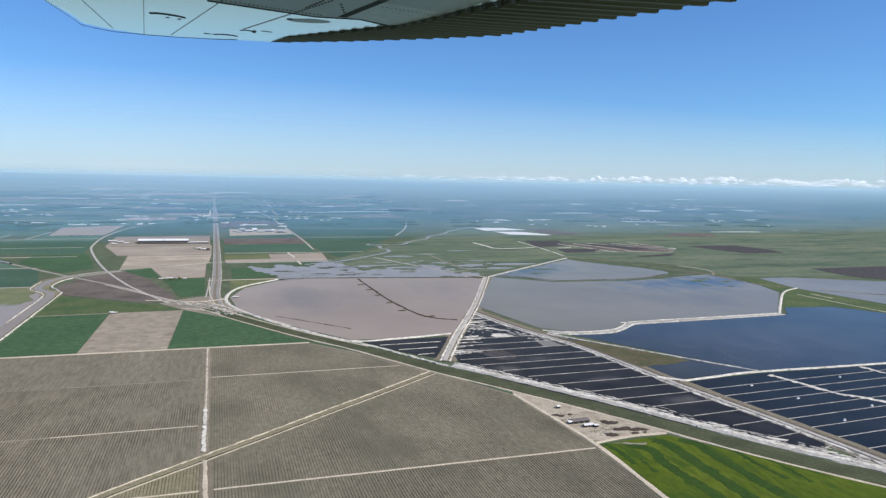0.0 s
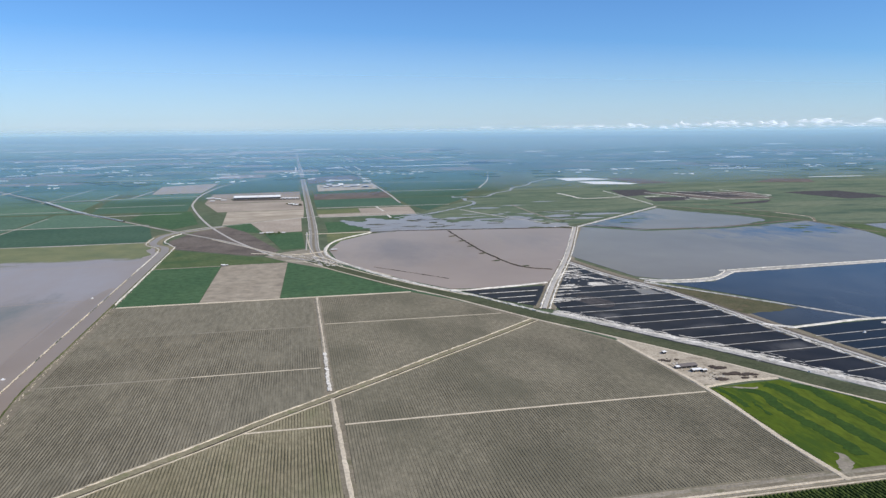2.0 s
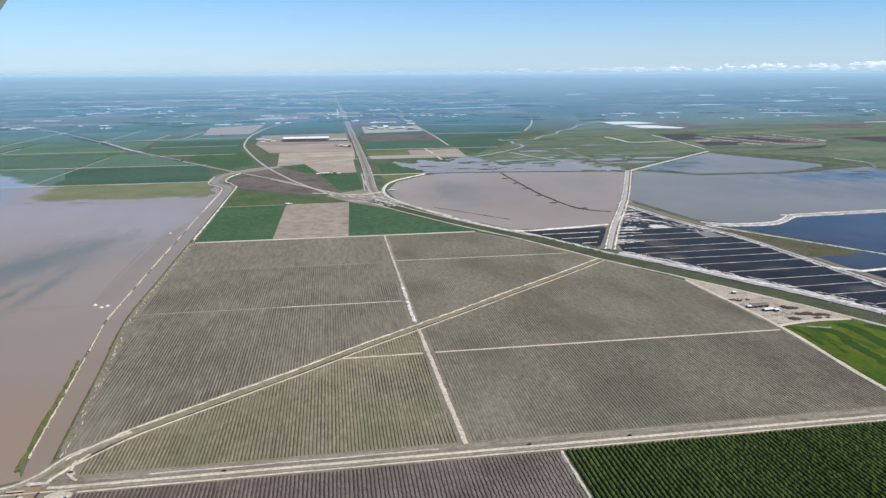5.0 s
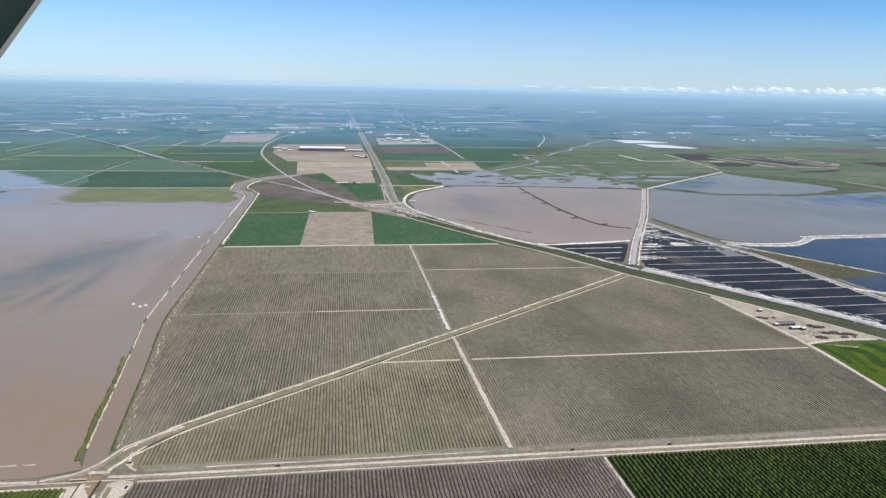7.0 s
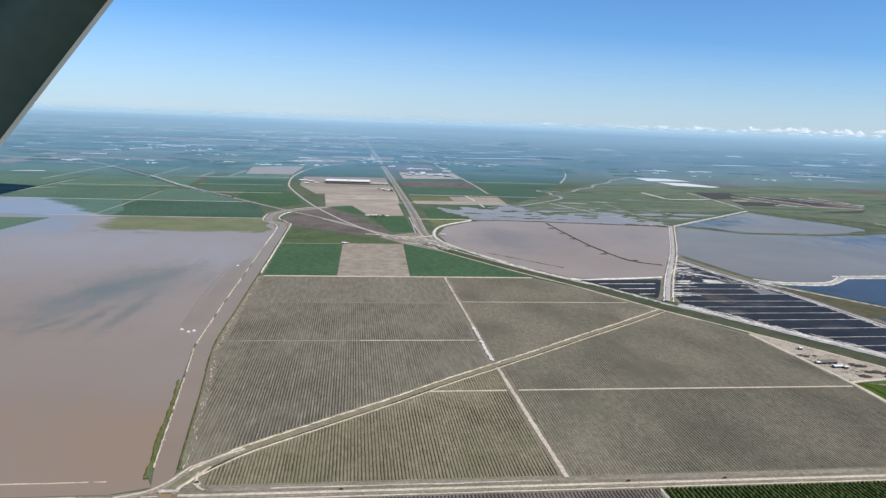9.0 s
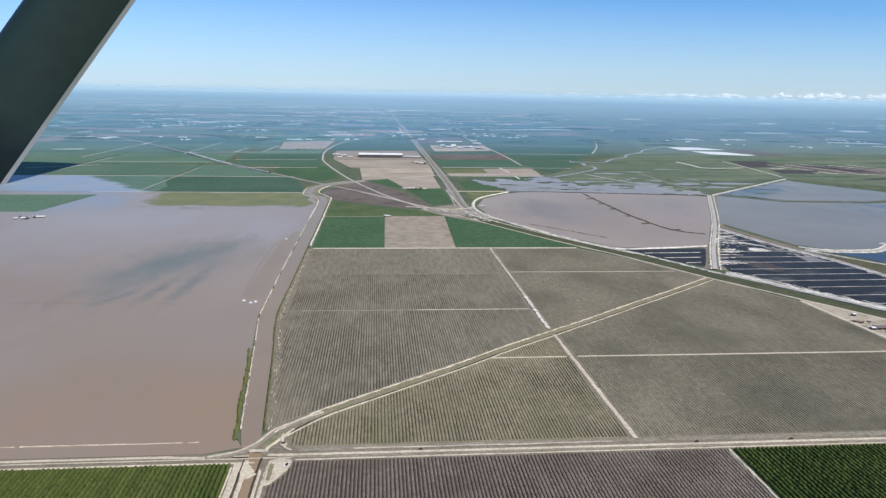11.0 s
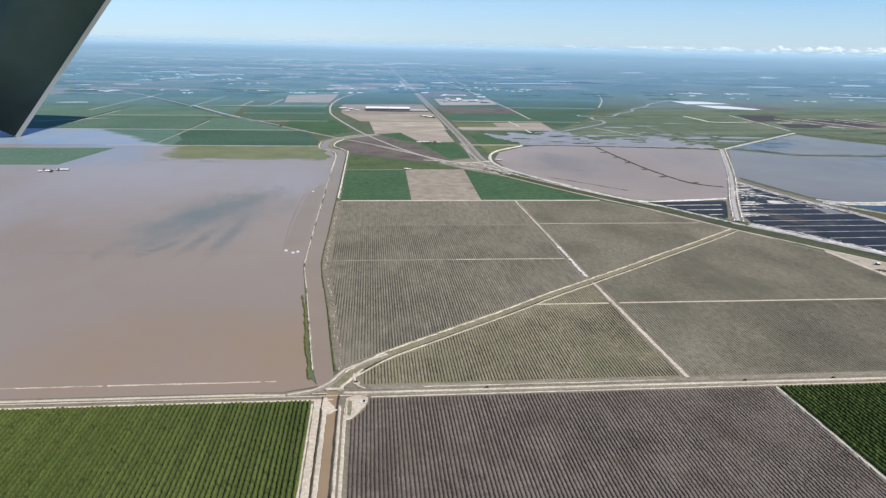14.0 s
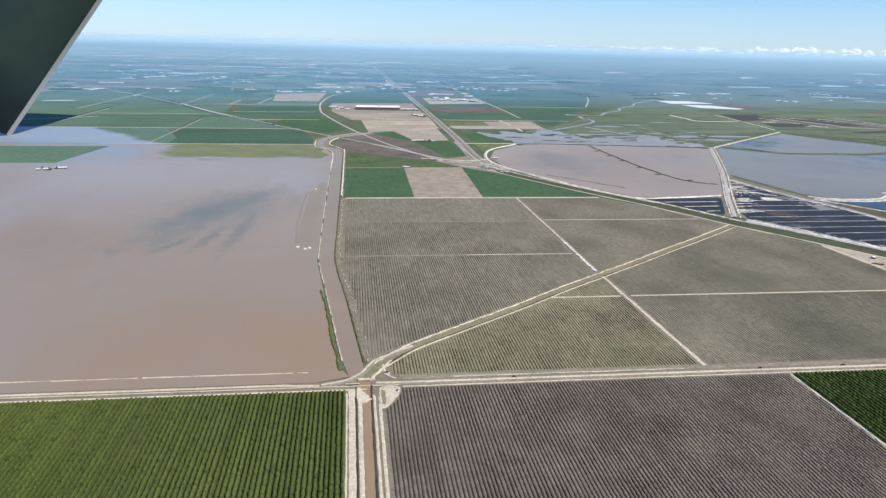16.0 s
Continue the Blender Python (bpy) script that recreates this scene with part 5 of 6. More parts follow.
for x, y, w, d in ((-250, 3400, 22, 12), (-215, 3410, 34, 14), (-150, 3395, 16, 10), (-355, 2600, 14, 9), (-345, 2592, 18, 8), (60, 2840, 24, 9), (1165, 3240, 10, 8)):
    barn(x, y, w, d, 4.5, 5, label="small white-roofed shed at the field edge", name="shed")


def mound(x, y, rx, ry, h, seed):
    rng = random.Random(seed)
    bm = bmesh.new()
    bmesh.ops.create_icosphere(bm, subdivisions=3, radius=1)
    for v in bm.verts:
        n = noise.noise(v.co * 2.3 + Vector((seed, 0, 0)))
        v.co = Vector((v.co.x * rx * (1 + 0.75 * n) * K, v.co.y * ry * (1 + 0.75 * n) * K, max(v.co.z, -0.05) * h * (1 + 0.5 * n) * K))
    ob = link("heap", bm, M_PILE)
    ob.location = (x * K, y * K, 0.3 * K)
    return tagged(ob, "dark brown heap of manure on the farmyard", "heap", "farmyard heaps")


for i, (x, y, rx, ry) in enumerate(((658, 1266, 7, 4), (668, 1257, 8, 5), (690, 1260, 5, 3), (748, 1194, 15, 9), (738, 1206, 8, 5), (752, 1158, 20, 9), (776, 1148, 18, 7), (792, 1142, 8, 4), (714, 1134, 14, 8), (763, 1131, 9, 4), (784, 1130, 4, 3))):
    mound(x, y, rx, ry, 2.2, i + 1)
specks("yard_litter", [(664, 1270), (690, 1200), (720, 1150)], 14, 90, 4, 1.6, M_PILE, "dark scattered litter on the farmyard", 71, 0.5)
specks("yard_litter", [(668, 1240), (700, 1180), (712, 1140)], 11, 60, 4, 1.8, M_SALT, "pale scattered debris on the farmyard", 72, 0.5)


def aerator(x, y):
    a = tagged(thing("aerator", x, y, 0.3, 25), "small white floating pump in a black basin", "pump", "basin pumps")
    part("float", box_bm(10, 4, 1.4), M_WHITE, a)
    part("housing", box_bm(3, 3, 2.6, 1.4), M_WHITE, a)


for x, y in ((1226, 1342), (1258, 1230), (1236, 1084), (1380, 1144), (1508, 1348)):
    aerator(x, y)


def pickup(x, y, turn, colour):
    c = tagged(thing("pickup_truck", x, y, 1.1, turn), "small vehicle parked on the dirt track", "vehicle", "vehicles")
    part("body", box_bm(5.4, 2.0, 1.0, 0.5), colour, c)
    cab = part("cab", box_bm(1.9, 1.9, 0.8, 1.5), M_OPEN, c)
    for sx in (-1.7, 1.7):
        for sy in (-0.9, 0.9):
            bm = bmesh.new()
            bmesh.ops.create_cone(bm, cap_ends=True, segments=10, radius1=0.4 * K, radius2=0.4 * K, depth=0.3 * K, matrix=pose(sx * K, sy * K, 0.4 * K, 90))
            part("wheel", bm, M_SEAM, c)


for x, y, a, m in ((60, 748, 0, M_OPEN), (-330, 748, 0, M_OPEN), (200, 748, 0, M_OPEN), (-505, 718, 80, M_OPEN), (-517, 776, 10, M_OPEN), (905, 1130, -55, M_WHITE)):
    pickup(x, y, a, m)


def weir(x, y):
    """The small bridge over the canal where it leaves the flood."""
    w = tagged(thing("canal_bridge", x, y, 0.4, -3), "small concrete bridge and weir over the brown canal", "bridge")
    part("deck", box_bm(25, 4.4, 1.0, 1.2), M_DIRT, w)
    for s in (-1, 1):
        rail_ = part("parapet", box_bm(25, 0.5, 0.8, 2.2), M_SALT, w)
        rail_.location.y = s * 2.0 * K
        pier = part("abutment", box_bm(2.4, 4.6, 1.3, 0), M_PAVE, w)
        pier.location.x = s * 9.5 * K
    return w


weir(-547, 754)
for i, (x, y, a, b) in enumerate(((-549, 704, 6, 5), (-544, 697, 4, 3), (-554, 711, 5, 4), (-566, 718, 4, 3), (-516, 774, 5, 5))):
    rng = random.Random(i + 60)
    sheet("spoil_patch", [(x + a * rng.uniform(0.6, 1.2) * math.cos(k * 0.698), y + b * rng.uniform(0.6, 1.3) * math.sin(k * 0.698)) for k in range(9)], 0.9 + 0.08 * i, M_DIRT, "pale heap of dredged spoil by the weir", "spoil")
gate = tagged(thing("sluice_gate", -567, 741, 0.4), "pale sluice headwall with a dark steel gate beside the canal", "gate")
part("frame", box_bm(17, 1.2, 2.0), M_OPEN, gate)
part("walkway", box_bm(20, 2.4, 0.4, 2.0), M_DIRT, gate)
for x, y in ((-676, 1444), (-666, 1452), (-694, 1462), (-684, 2160)):
    p = tagged(thing("pump_stand", x, y, 0.1), "white pump stand at the edge of the flood", "pump", "pump stands")
    part("platform", box_bm(7, 5, 1.2), M_WHITE, p)
    part("motor", box_bm(2, 2, 2.2, 1.2), M_WHITE, p)


def far_farms():
    """Farmsteads, packing sheds and tree clumps of the far valley, each a few low blocks."""
    rng = random.Random(17)
    for mat, count, name, label in ((M_WHITE, 300, "far_roofs", "scattered pale roofs of distant farmsteads"), (M_LEAF, 300, "far_trees", "distant dark clumps of farmyard trees")):
        bm = bmesh.new()
        for i in range(count):
            y = 6800 + 20000 * rng.random() ** 1.5
            x = rng.uniform(-0.62, 0.95) * y
            if x > 0.12 * y and rng.random() < 0.5:
                continue
            for k in range(rng.randint(1, 5)):
                w, d, h = (rng.uniform(14, 70) if k or rng.random() < 0.7 else rng.uniform(60, 260), rng.uniform(12, 30), rng.uniform(4, 8)) if mat is M_WHITE else (rng.uniform(40, 220), rng.uniform(15, 40), rng.uniform(8, 14))
                m = Matrix.LocRotScale(((x + rng.uniform(-150, 150)) * K, (y + rng.uniform(-120, 120)) * K, h / 2 * K), None, (w * K, d * K, h * K))
                if mat is M_WHITE:
                    bmesh.ops.create_cube(bm, size=1, matrix=m)
                else:
                    bmesh.ops.create_icosphere(bm, subdivisions=2, radius=0.6, matrix=m)
        tagged(link(name, bm, mat), label, "farms", kind="stuff")


far_farms()


def tree(x, y, h, seed):
    """A farmyard tree: tapered trunk, limbs, and an uneven crown of many clumps."""
    rng = random.Random(seed)
    t = tagged(thing("tree", x, y, 0.2, rng.uniform(0, 360)), "dark green shade tree beside a farm", "tree", "farmyard trees")
    bm = bmesh.new()
    bmesh.ops.create_cone(bm, cap_ends=True, segments=7, radius1=0.05 * h * K, radius2=0.02 * h * K, depth=0.6 * h * K, matrix=Matrix.Translation((0, 0, 0.3 * h * K)))
    for k in range(5):
        m = Matrix.Translation((0, 0, 0.42 * h * K)) @ Matrix.Rotation(k * 1.26, 4, "Z") @ Matrix.Rotation(0.8, 4, "X") @ Matrix.Translation((0, 0, 0.16 * h * K))
        bmesh.ops.create_cone(bm, cap_ends=True, segments=5, radius1=0.018 * h * K, radius2=0.007 * h * K, depth=0.32 * h * K, matrix=m)
    part("trunk", bm, M_PILE, t)
    bm = bmesh.new()
    for k in range(26):
        a, r = rng.uniform(0, math.tau), 0.4 * h * rng.random() ** 0.5
        at = Vector((r * math.cos(a), r * math.sin(a), h * (0.45 + 0.5 * rng.random() * (1 - (r / (0.45 * h)) ** 2 * 0.6)))) * K
        bmesh.ops.create_icosphere(bm, subdivisions=1, radius=h * rng.uniform(0.07, 0.14) * K, matrix=Matrix.Translation(at) @ Matrix.Rotation(a, 4, "Z") @ Matrix.Diagonal((1, 0.8, 0.7, 1)))
    part("crown", bm, M_LEAF, t)


for i, (x, y, n) in enumerate(((-200, 3360, 6), (-235, 3350, 3), (-90, 4690, 4), (-130, 4760, 3), (-1010, 5740, 5), (-950, 5770, 3), (-1340, 7170, 8), (-1420, 7200, 6), (-640, 5180, 4), (-560, 5150, 3), (-520, 7990, 8), (-492, 6760, 3), (300, 6120, 4), (-1660, 2530, 3), (430, 6280, 4))):
    rng = random.Random(i + 400)
    for k in range(n):
        tree(x + rng.uniform(-34, 34), y + rng.uniform(-30, 30), rng.uniform(8, 14), i * 20 + k)


def train():
    """A long freight train standing on the railway."""
    line = [Vector((-1010, 4068, 0)), Vector((-1448, 4700, 0)), Vector((-1860, 5443, 0))]
    for i, off in [(i, -5.0) for i in range(70)] + [(i, 6.0) for i in range(26, 70)]:
        run = i * 22.4
        a, b = (line[0], line[1]) if run < (line[1] - line[0]).length else (line[1], line[2])
        if a is line[1]:
            run -= (line[1] - line[0]).length
        turn = math.degrees(math.atan2(b.y - a.y, b.x - a.x))
        d = (b - a).normalized()
        p = a + d * run + Vector((d.y, -d.x, 0)) * off
        car = tagged(thing("freight_wagon", p.x, p.y, 1.7, turn), "pale covered freight wagon on the railway" if i else "dark locomotive at the head of the train", "wagon", "freight train")
        part("body", box_bm(20, 3.6, 4.2, 1.0), M_WHITE if i else M_OPEN, car)
        part("bogie", box_bm(3, 2.6, 1.0), M_SEAM, car).location.x = -6.5 * K
        part("bogie", box_bm(3, 2.6, 1.0), M_SEAM, car).location.x = 6.5 * K


train()


# ---- haze, clouds ----
def haze(reach, half, low, high, stops, tones, below, above):
    """An upright see-through sheet whose colour stands in for hazy air, denser or thinner with height."""
    bm = bmesh.new()
    a = radians(5)
    ahead, side = Vector((-math.sin(a), math.cos(a), 0)), Vector((math.cos(a), math.sin(a), 0))
    foot = Vector((-0.14, -0.04, 0)) + ahead * reach
    quad = [bm.verts.new(foot + side * s + Vector((0, 0, z))) for s, z in ((-half, low), (half, low), (half, high), (-half, high))]
    bm.faces.new(quad)
    m, nodes, links, out = shader("painted_haze_sheet")
    nodes.remove(out)
    geo = nodes.new("ShaderNodeNewGeometry")
    xyz = nodes.new("ShaderNodeSeparateXYZ")
    links.new(geo.outputs["Position"], xyz.inputs[0])
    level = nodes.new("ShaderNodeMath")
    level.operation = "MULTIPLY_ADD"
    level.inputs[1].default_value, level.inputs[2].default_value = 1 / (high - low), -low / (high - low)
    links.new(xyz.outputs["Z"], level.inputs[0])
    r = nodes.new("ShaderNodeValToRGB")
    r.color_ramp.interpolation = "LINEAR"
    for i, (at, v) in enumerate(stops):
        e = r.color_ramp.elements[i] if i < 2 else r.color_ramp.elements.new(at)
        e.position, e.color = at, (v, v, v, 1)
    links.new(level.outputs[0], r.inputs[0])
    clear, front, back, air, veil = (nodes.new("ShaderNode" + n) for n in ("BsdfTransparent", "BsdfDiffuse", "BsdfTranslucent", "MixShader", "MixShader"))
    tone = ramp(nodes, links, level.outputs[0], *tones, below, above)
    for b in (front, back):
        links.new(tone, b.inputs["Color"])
    air.inputs[0].default_value = 0.15
    links.new(front.outputs[0], air.inputs[1])
    links.new(back.outputs[0], air.inputs[2])
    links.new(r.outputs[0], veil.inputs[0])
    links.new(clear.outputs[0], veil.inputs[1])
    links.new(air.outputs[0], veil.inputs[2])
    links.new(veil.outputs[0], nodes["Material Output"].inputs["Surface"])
    ob = link("backdrop_haze_sheet", bm, m)
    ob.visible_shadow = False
    tagged(ob, "upright sheet coloured as thin blue haze over the valley", "haze", kind="structure")


# Painted haze: the near sheet tints the far land, the other the low sky.
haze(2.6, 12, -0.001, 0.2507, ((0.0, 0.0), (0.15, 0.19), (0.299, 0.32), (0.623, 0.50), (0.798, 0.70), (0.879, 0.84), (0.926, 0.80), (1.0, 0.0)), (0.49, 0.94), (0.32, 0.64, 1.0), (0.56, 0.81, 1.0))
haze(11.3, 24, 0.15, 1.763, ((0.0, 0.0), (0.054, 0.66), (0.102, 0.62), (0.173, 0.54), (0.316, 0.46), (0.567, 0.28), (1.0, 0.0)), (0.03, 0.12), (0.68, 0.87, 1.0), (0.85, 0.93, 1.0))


def cloud(angle, lift, size, seed):
    rng = random.Random(seed)
    bm = bmesh.new()
    for i in range(rng.randint(8, 13)):
        r = size * rng.uniform(0.10, 0.26)
        x = rng.gauss(0, 0.55) * size
        at = Vector((x, rng.uniform(-0.3, 0.3) * size, rng.uniform(0.0, 0.5) * size * max(0.15, 1 - (x / size) ** 2)))
        bmesh.ops.create_icosphere(bm, subdivisions=3, radius=r, matrix=Matrix.Translation(at) @ Matrix.Diagonal((1.3, 1, 0.8, 1)))
    for v in bm.verts:
        v.co += Vector((1, 1, 1.2)) * size * (0.10 * noise.noise(v.co * (5 / size) + Vector((seed, 0, 0))) + 0.05 * noise.noise(v.co * (13 / size) + Vector((0, seed, 0))))
        v.co.z = max(v.co.z, -0.03 * size)
    ob = link("backdrop_cloud", bm, M_CLOUD)
    for p in ob.data.polygons:
        p.use_smooth = True
    a = radians(angle)
    ob.matrix_world = pose(38 * math.sin(a), 38 * math.cos(a), 0.24 + lift, 0, 0, -angle)
    return tagged(ob, "low white cumulus cloud on the horizon", "cloud", "clouds along the horizon", "structure")


M_CLOUD, cn, cl, co = shader("glowing_cloud_white")
cn.remove(co)
cd, ct, cm = cn.new("ShaderNodeBsdfDiffuse"), cn.new("ShaderNodeBsdfTranslucent"), cn.new("ShaderNodeMixShader")
cd.inputs["Color"].default_value = ct.inputs["Color"].default_value = (0.86, 0.88, 0.9, 1)
cm.inputs[0].default_value = 0.35
cl.new(cd.outputs[0], cm.inputs[1])
cl.new(ct.outputs[0], cm.inputs[2])
# Added glow stands in for sunlight scattered inside the clouds.
glow, lit = cn.new("ShaderNodeEmission"), cn.new("ShaderNodeAddShader")
glow.inputs["Color"].default_value, glow.inputs["Strength"].default_value = (0.86, 0.93, 1.0, 1), 0.38
cl.new(cm.outputs[0], lit.inputs[0])
cl.new(glow.outputs[0], lit.inputs[1])
cl.new(lit.outputs[0], cn["Material Output"].inputs["Surface"])
rng = random.Random(11)
for i in range(190):
    u = i / 189
    ang = 5 + 54 * u + rng.uniform(-1.0, 1.0)
    cloud(ang, rng.uniform(-0.08, 0.06 + 0.22 * u) + 0.10 * u, (0.07 + 0.22 * u) * rng.uniform(0.4, 1.6), i + 20)


# ---- the aircraft: wing tip overhead, lift strut ----
WING = 4.5


def on_wing(u, v, drop=0.0):
    """A point of the wing's underside: u along the chord, v along the span, drop below the skin."""
    return Vector((-0.004 + WING * u, -0.006 + WING * v, 0.242 + WING * (0.75 + 0.03 * u + 0.11 * v - drop)))


def wing_plate(points, drop, thick):
    bm = bmesh.new()
    low = [bm.verts.new(on_wing(u, v, drop)) for u, v in points]
    high = [bm.verts.new(on_wing(u, v, drop - thick)) for u, v in points]
    bm.faces.new(low)
    bm.faces.new(high[::-1])
    for i in range(len(low)):
        j = (i + 1) % len(low)
        bm.faces.new((low[i], high[i], high[j], low[j]))
    bmesh.ops.recalc_face_normals(bm, faces=bm.faces)
    return bm


def wing():
    w = tagged(new("aircraft"), "pale blue-grey wing tip and dark green strut of a small aircraft", "aircraft")
    w.empty_display_size = 0.1
    outline = [(-1.5, 3.4), (-1.52, 8.6), (-1.57, 9.58), (-1.38, 10.29), (-0.97, 10.98), (-0.5, 11.13), (0.01, 11.18), (0.91, 11.14), (0.89, 9.97), (1.82, 7.62), (2.12, 5.18), (2.15, 3.4)]
    bm = wing_plate(outline, 0.0, 0.42)
    rim = [e for e in bm.edges if len(e.link_faces) == 2 and all(v.co.x < 0.6 * WING for v in e.verts) and e.calc_face_angle(0) > 1.0]
    bmesh.ops.bevel(bm, geom=rim, offset=0.12 * WING, segments=4, affect="EDGES", profile=0.6)
    part("skin", bm, M_SKIN, w)
    part("inboard_panel", wing_plate([(-0.06, 6.4), (0.95, 7.16), (1.41, 7.16), (1.80, 7.62), (2.0, 7.29), (2.04, 5.2), (2.12, 3.4), (-0.06, 3.4)], 0.001, 0.001), M_METAL, w, "dull grey inboard skin panel")
    part("bare_panel", wing_plate([(1.24, 7.02), (1.30, 5.79), (1.93, 6.19), (1.98, 7.2), (1.80, 7.56)], 0.0018, 0.001), M_SILVER, w, "bare silver skin panel")
    part("panel_gap", wing_plate([(1.15, 7.06), (1.24, 7.12), (1.33, 5.62), (1.25, 5.66)], 0.0022, 0.001), M_SEAM, w)
    # corrugated aileron: ridges run along the chord
    bm, rows = bmesh.new(), []
    hinge = [(2.15, 3.4), (2.12, 5.18), (1.82, 7.62), (0.89, 9.97), (0.80, 11.1)]
    trail = [(3.55, 3.4), (3.53, 4.39), (3.23, 8.01), (2.68, 9.0), (1.85, 10.17), (0.92, 11.16)]

    def along(line, f):
        lens = [math.dist(a, b) for a, b in zip(line, line[1:])]
        want = f * sum(lens)
        for (a, b), d in zip(zip(line, line[1:]), lens):
            if want <= d:
                return a[0] + (b[0] - a[0]) * want / d, a[1] + (b[1] - a[1]) * want / d
            want -= d
        return line[-1]

    n = 150
    for i in range(n + 1):
        f = i / n
        a, b = along(hinge, f), along(trail, f)
        ridge = 0.035 * (1 if i % 5 in (1, 2) else 0)
        out = 0.03 * (1 if i % 5 in (1, 2) else 0)
        rows.append([bm.verts.new(on_wing(a[0] + (b[0] - a[0]) * g, a[1] + (b[1] - a[1]) * g, d)) for g, d in ((0, -0.05), (0.04, (ridge + 0.02) * (1 - 0.85 * f)), (1 + out, ridge * 0.5 * (1 - 0.7 * f)), (1 + out, -0.02), (0.0, -0.2))])
    for p, q in zip(rows, rows[1:]):
        for k in range(5):
            bm.faces.new((p[k], q[k], q[(k + 1) % 5], p[(k + 1) % 5]))
    bmesh.ops.recalc_face_normals(bm, faces=bm.faces)
    part("aileron", bm, M_PRIMER, w, "olive corrugated aileron")
    def band(points, wu, wv):
        return wing_plate(points + [(u + wu, v + wv) for u, v in reversed(points)], 0.0024, 0.002)

    # thin seams, rivet rows and openings of the underside
    for pts, wu in (([(-1.43, 7.17), (-1.56, 10.06)], 0.006), ([(-0.58, 6.69), (-0.94, 10.85)], 0.007)):
        part("seam", band(pts, wu, 0), M_METAL, w)
    part("panel_edge", band([(-0.06, 6.4), (0.95, 7.16), (1.41, 7.16), (1.82, 7.66)], 0.0, 0.10), M_SEAM, w)
    part("tip_edge", band([(-1.55, 9.55), (-1.47, 10.06), (-1.29, 10.55), (-0.93, 10.86), (-0.5, 11.04), (0.0, 11.08), (0.31, 10.98)], 0.0, 0.09), M_SEAM, w)
    for (u0, v0), (u1, v1), count, size in (((-1.1, 6.98), (-1.23, 10.01), 30, 0.7), ((0.07, 6.32), (-0.58, 10.7), 34, 1.0), ((0.92, 5.85), (0.33, 9.13), 40, 1.2), ((0.85, 5.88), (0.77, 6.51), 7, 1.4), ((0.0, 6.30), (1.0, 7.02), 26, 1.0), ((1.0, 6.0), (1.2, 6.9), 5, 1.4), ((1.35, 6.05), (1.9, 6.4), 12, 0.8)):
        bm = bmesh.new()
        for i in range(count):
            f = (i + 0.5) / count
            m = Matrix.Translation(on_wing(u0 + (u1 - u0) * f, v0 + (v1 - v0) * f, 0.0024)) @ Matrix.Diagonal((1, 3.5, 0.15, 1))
            bmesh.ops.create_icosphere(bm, subdivisions=1, radius=0.009 * size * WING, matrix=m)
        part("rivet_row", bm, M_SEAM, w)
    # The access crescents draw a hole's rim together with its shadow as dark plates.
    for name, pts, wv in (("access_slot", [(-0.62, 7.73), (-0.54, 7.70), (-0.46, 7.75), (-0.37, 7.86), (-0.29, 8.02)], 0.16), ("access_slot", [(-0.02, 10.15), (0.06, 10.06), (0.14, 10.07), (0.22, 10.14), (0.30, 10.26)], 0.16), ("drain", [(-0.14, 10.06), (-0.05, 10.10)], 0.14), ("hinge_slot", [(0.30, 9.24), (0.38, 9.20), (0.46, 9.30)], 0.12), ("hinge_slot", [(0.55, 9.20), (0.69, 9.30)], 0.08)):
        part(name, band(pts, 0.0, wv), M_SEAM, w)
    for name, u, v, a, b, m in (("access_cover", 0.95, 7.66, 0.22, 0.20, M_METAL), ("drain", 0.48, 9.43, 0.024, 0.2, M_SEAM), ("drain", -0.47, 8.16, 0.02, 0.05, M_SEAM), ("drain", -0.36, 8.28, 0.02, 0.05, M_SEAM), ("drain", 0.74, 7.60, 0.03, 0.08, M_SEAM)):
        pts = [(u + a * math.cos(k * math.pi / 8), v + b * math.sin(k * math.pi / 8)) for k in range(16)]
        part(name, wing_plate(pts, 0.0026, 0.002), m, w)
    return w


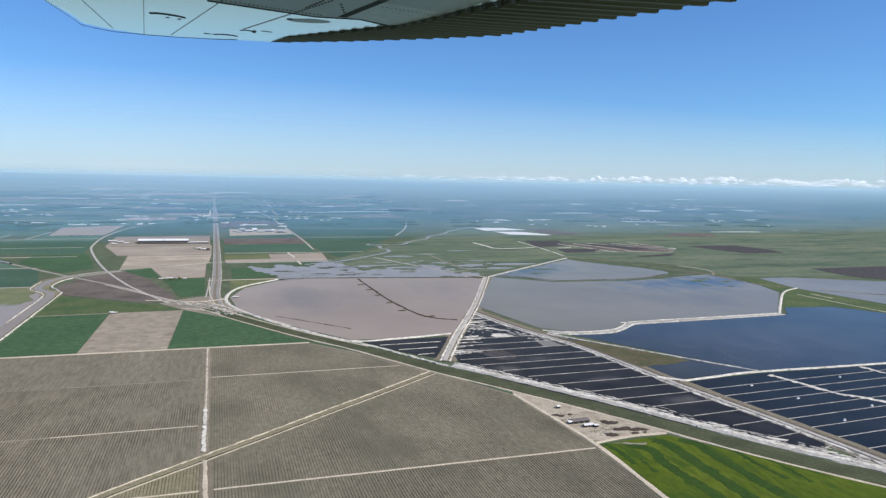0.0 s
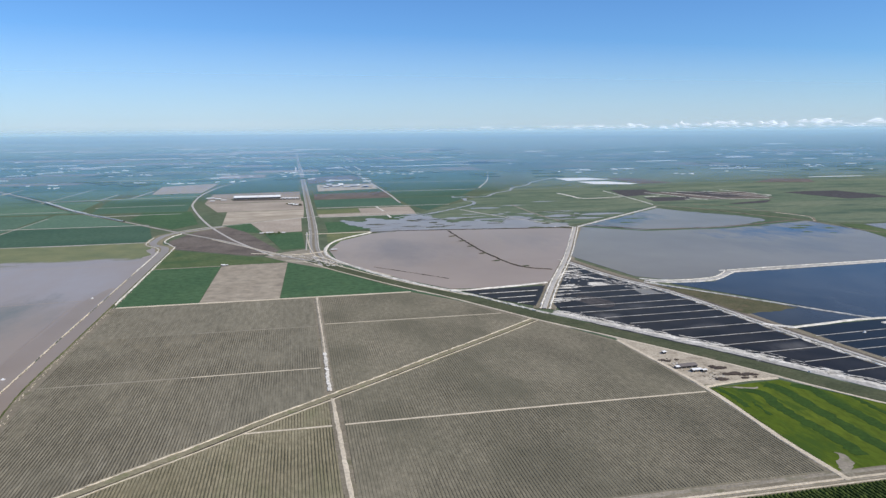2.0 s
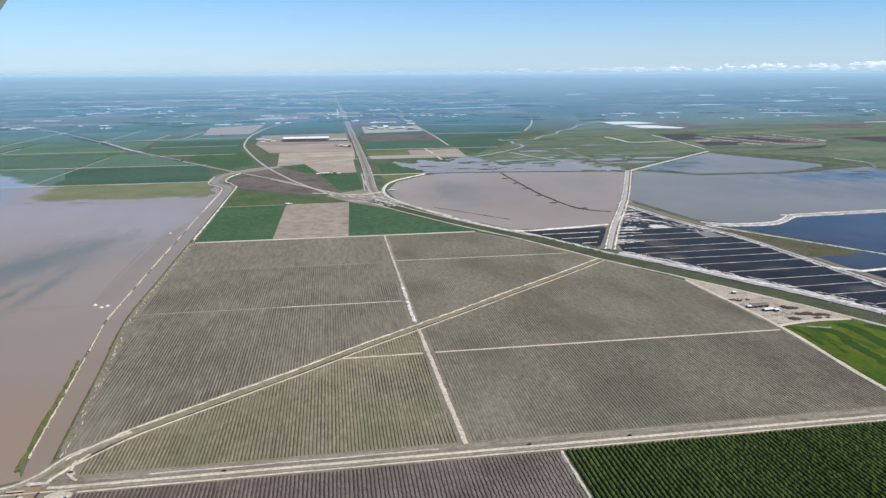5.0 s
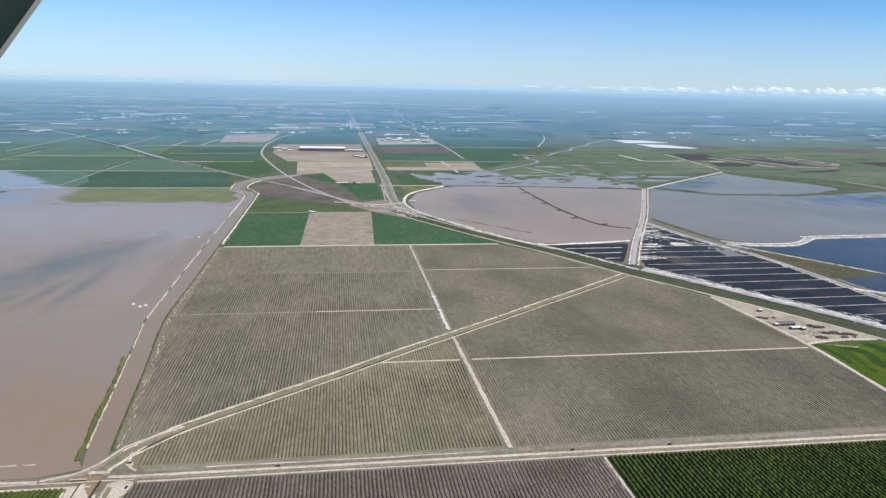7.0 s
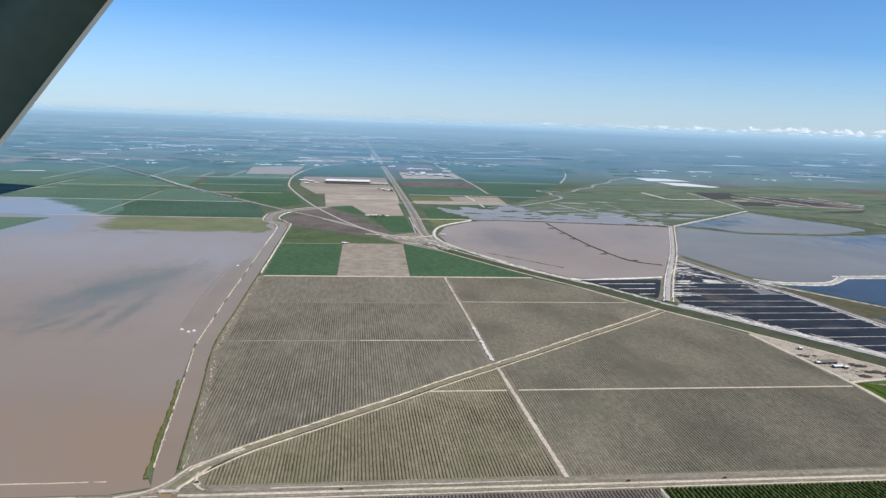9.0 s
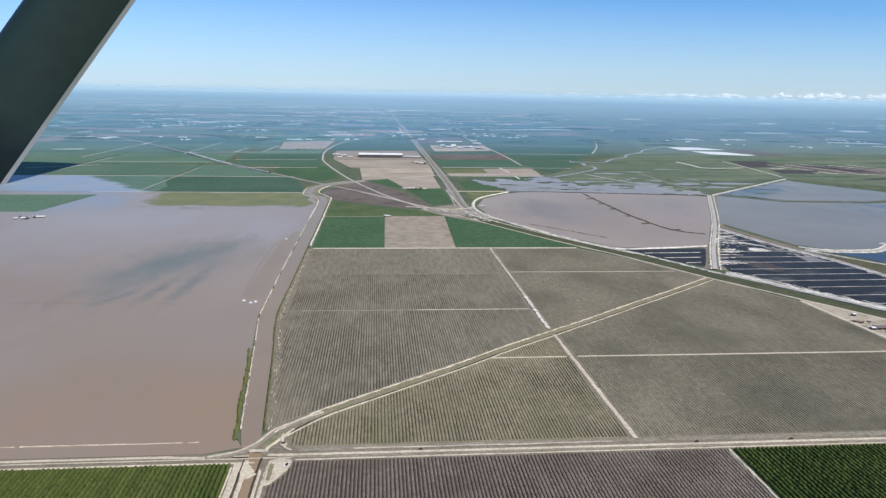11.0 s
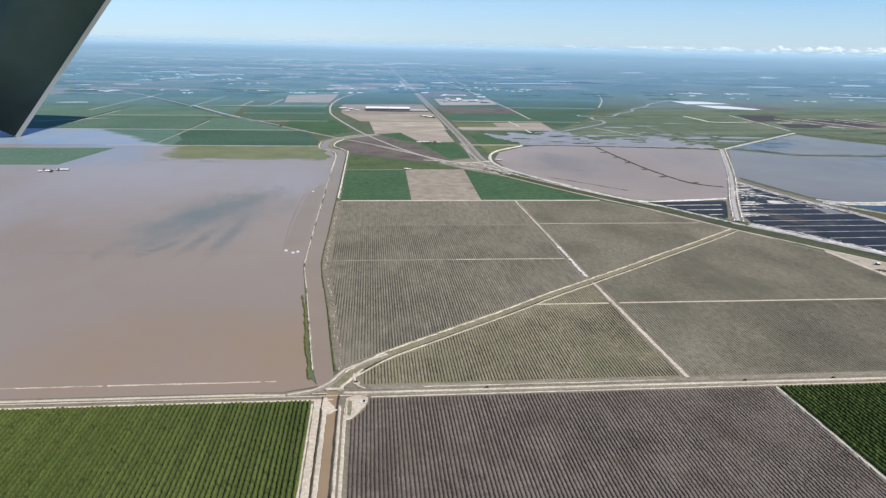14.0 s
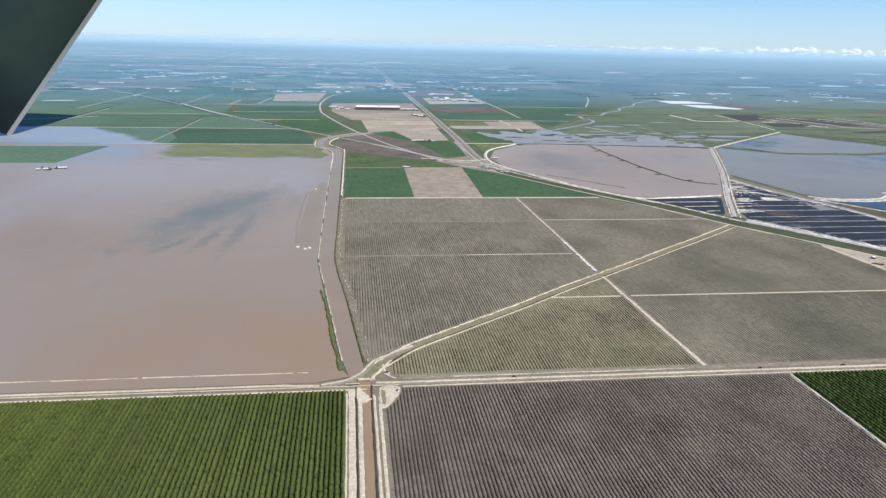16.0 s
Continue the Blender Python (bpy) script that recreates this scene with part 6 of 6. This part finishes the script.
def strut(aircraft):
    """A streamlined lift strut, thick in the middle and thin at its edges, with a pale strip as its edge highlight."""
    top, foot = Vector((-0.670, 1.846, 0.615)), Vector((-0.957, 1.783, 0.212))
    d = (top - foot).normalized()
    foot = top - d * (top.z / d.z)
    top = top + d * 0.06
    deep = (foot.lerp(top, 0.3) - Vector((-0.2, -0.06, 0.237)))
    deep = (deep - d * deep.dot(d)).normalized()
    wide = deep.cross(d).normalized()
    half = 0.092
    bm, rings = bmesh.new(), []
    for f in (0.0, 0.2, 0.4, 0.6, 0.8, 1.0):
        c = foot.lerp(top, f) - wide * half
        rings.append([bm.verts.new(c + wide * half * math.cos(a) + deep * 0.047 * math.sin(a) * (1 - 0.45 * math.cos(a))) for a in (k * math.tau / 36 for k in range(36))])
    for p, q in zip(rings, rings[1:]):
        for k in range(36):
            bm.faces.new((p[k], p[(k + 1) % 36], q[(k + 1) % 36], q[k]))
    bm.faces.new(rings[0][::-1])
    bm.faces.new(rings[-1])
    bmesh.ops.recalc_face_normals(bm, faces=bm.faces)
    ob = part("lift_strut", bm, M_STRUT, aircraft, "dark green painted lift strut")
    for p in ob.data.polygons:
        p.use_smooth = len(p.vertices) == 4
    # Pale strip in place of the bright rim that light leaves on this edge.
    bm, rows = bmesh.new(), []
    for f in (0.0, 0.5, 1.0):
        c = foot.lerp(top, f)
        rows.append([bm.verts.new(c + wide * u + deep * v) for u, v in ((-0.006, -0.010), (0.004, -0.0025), (0.004, 0.004), (-0.006, 0.010))])
    for p, q in zip(rows, rows[1:]):
        for k in range(4):
            bm.faces.new((p[k], p[(k + 1) % 4], q[(k + 1) % 4], q[k]))
    bm.faces.new(rows[0][::-1])
    bm.faces.new(rows[-1])
    bmesh.ops.recalc_face_normals(bm, faces=bm.faces)
    part("trailing_edge", bm, M_METAL, ob, "thin pale strip imitating the highlight on the strut's edge")


strut(wing())
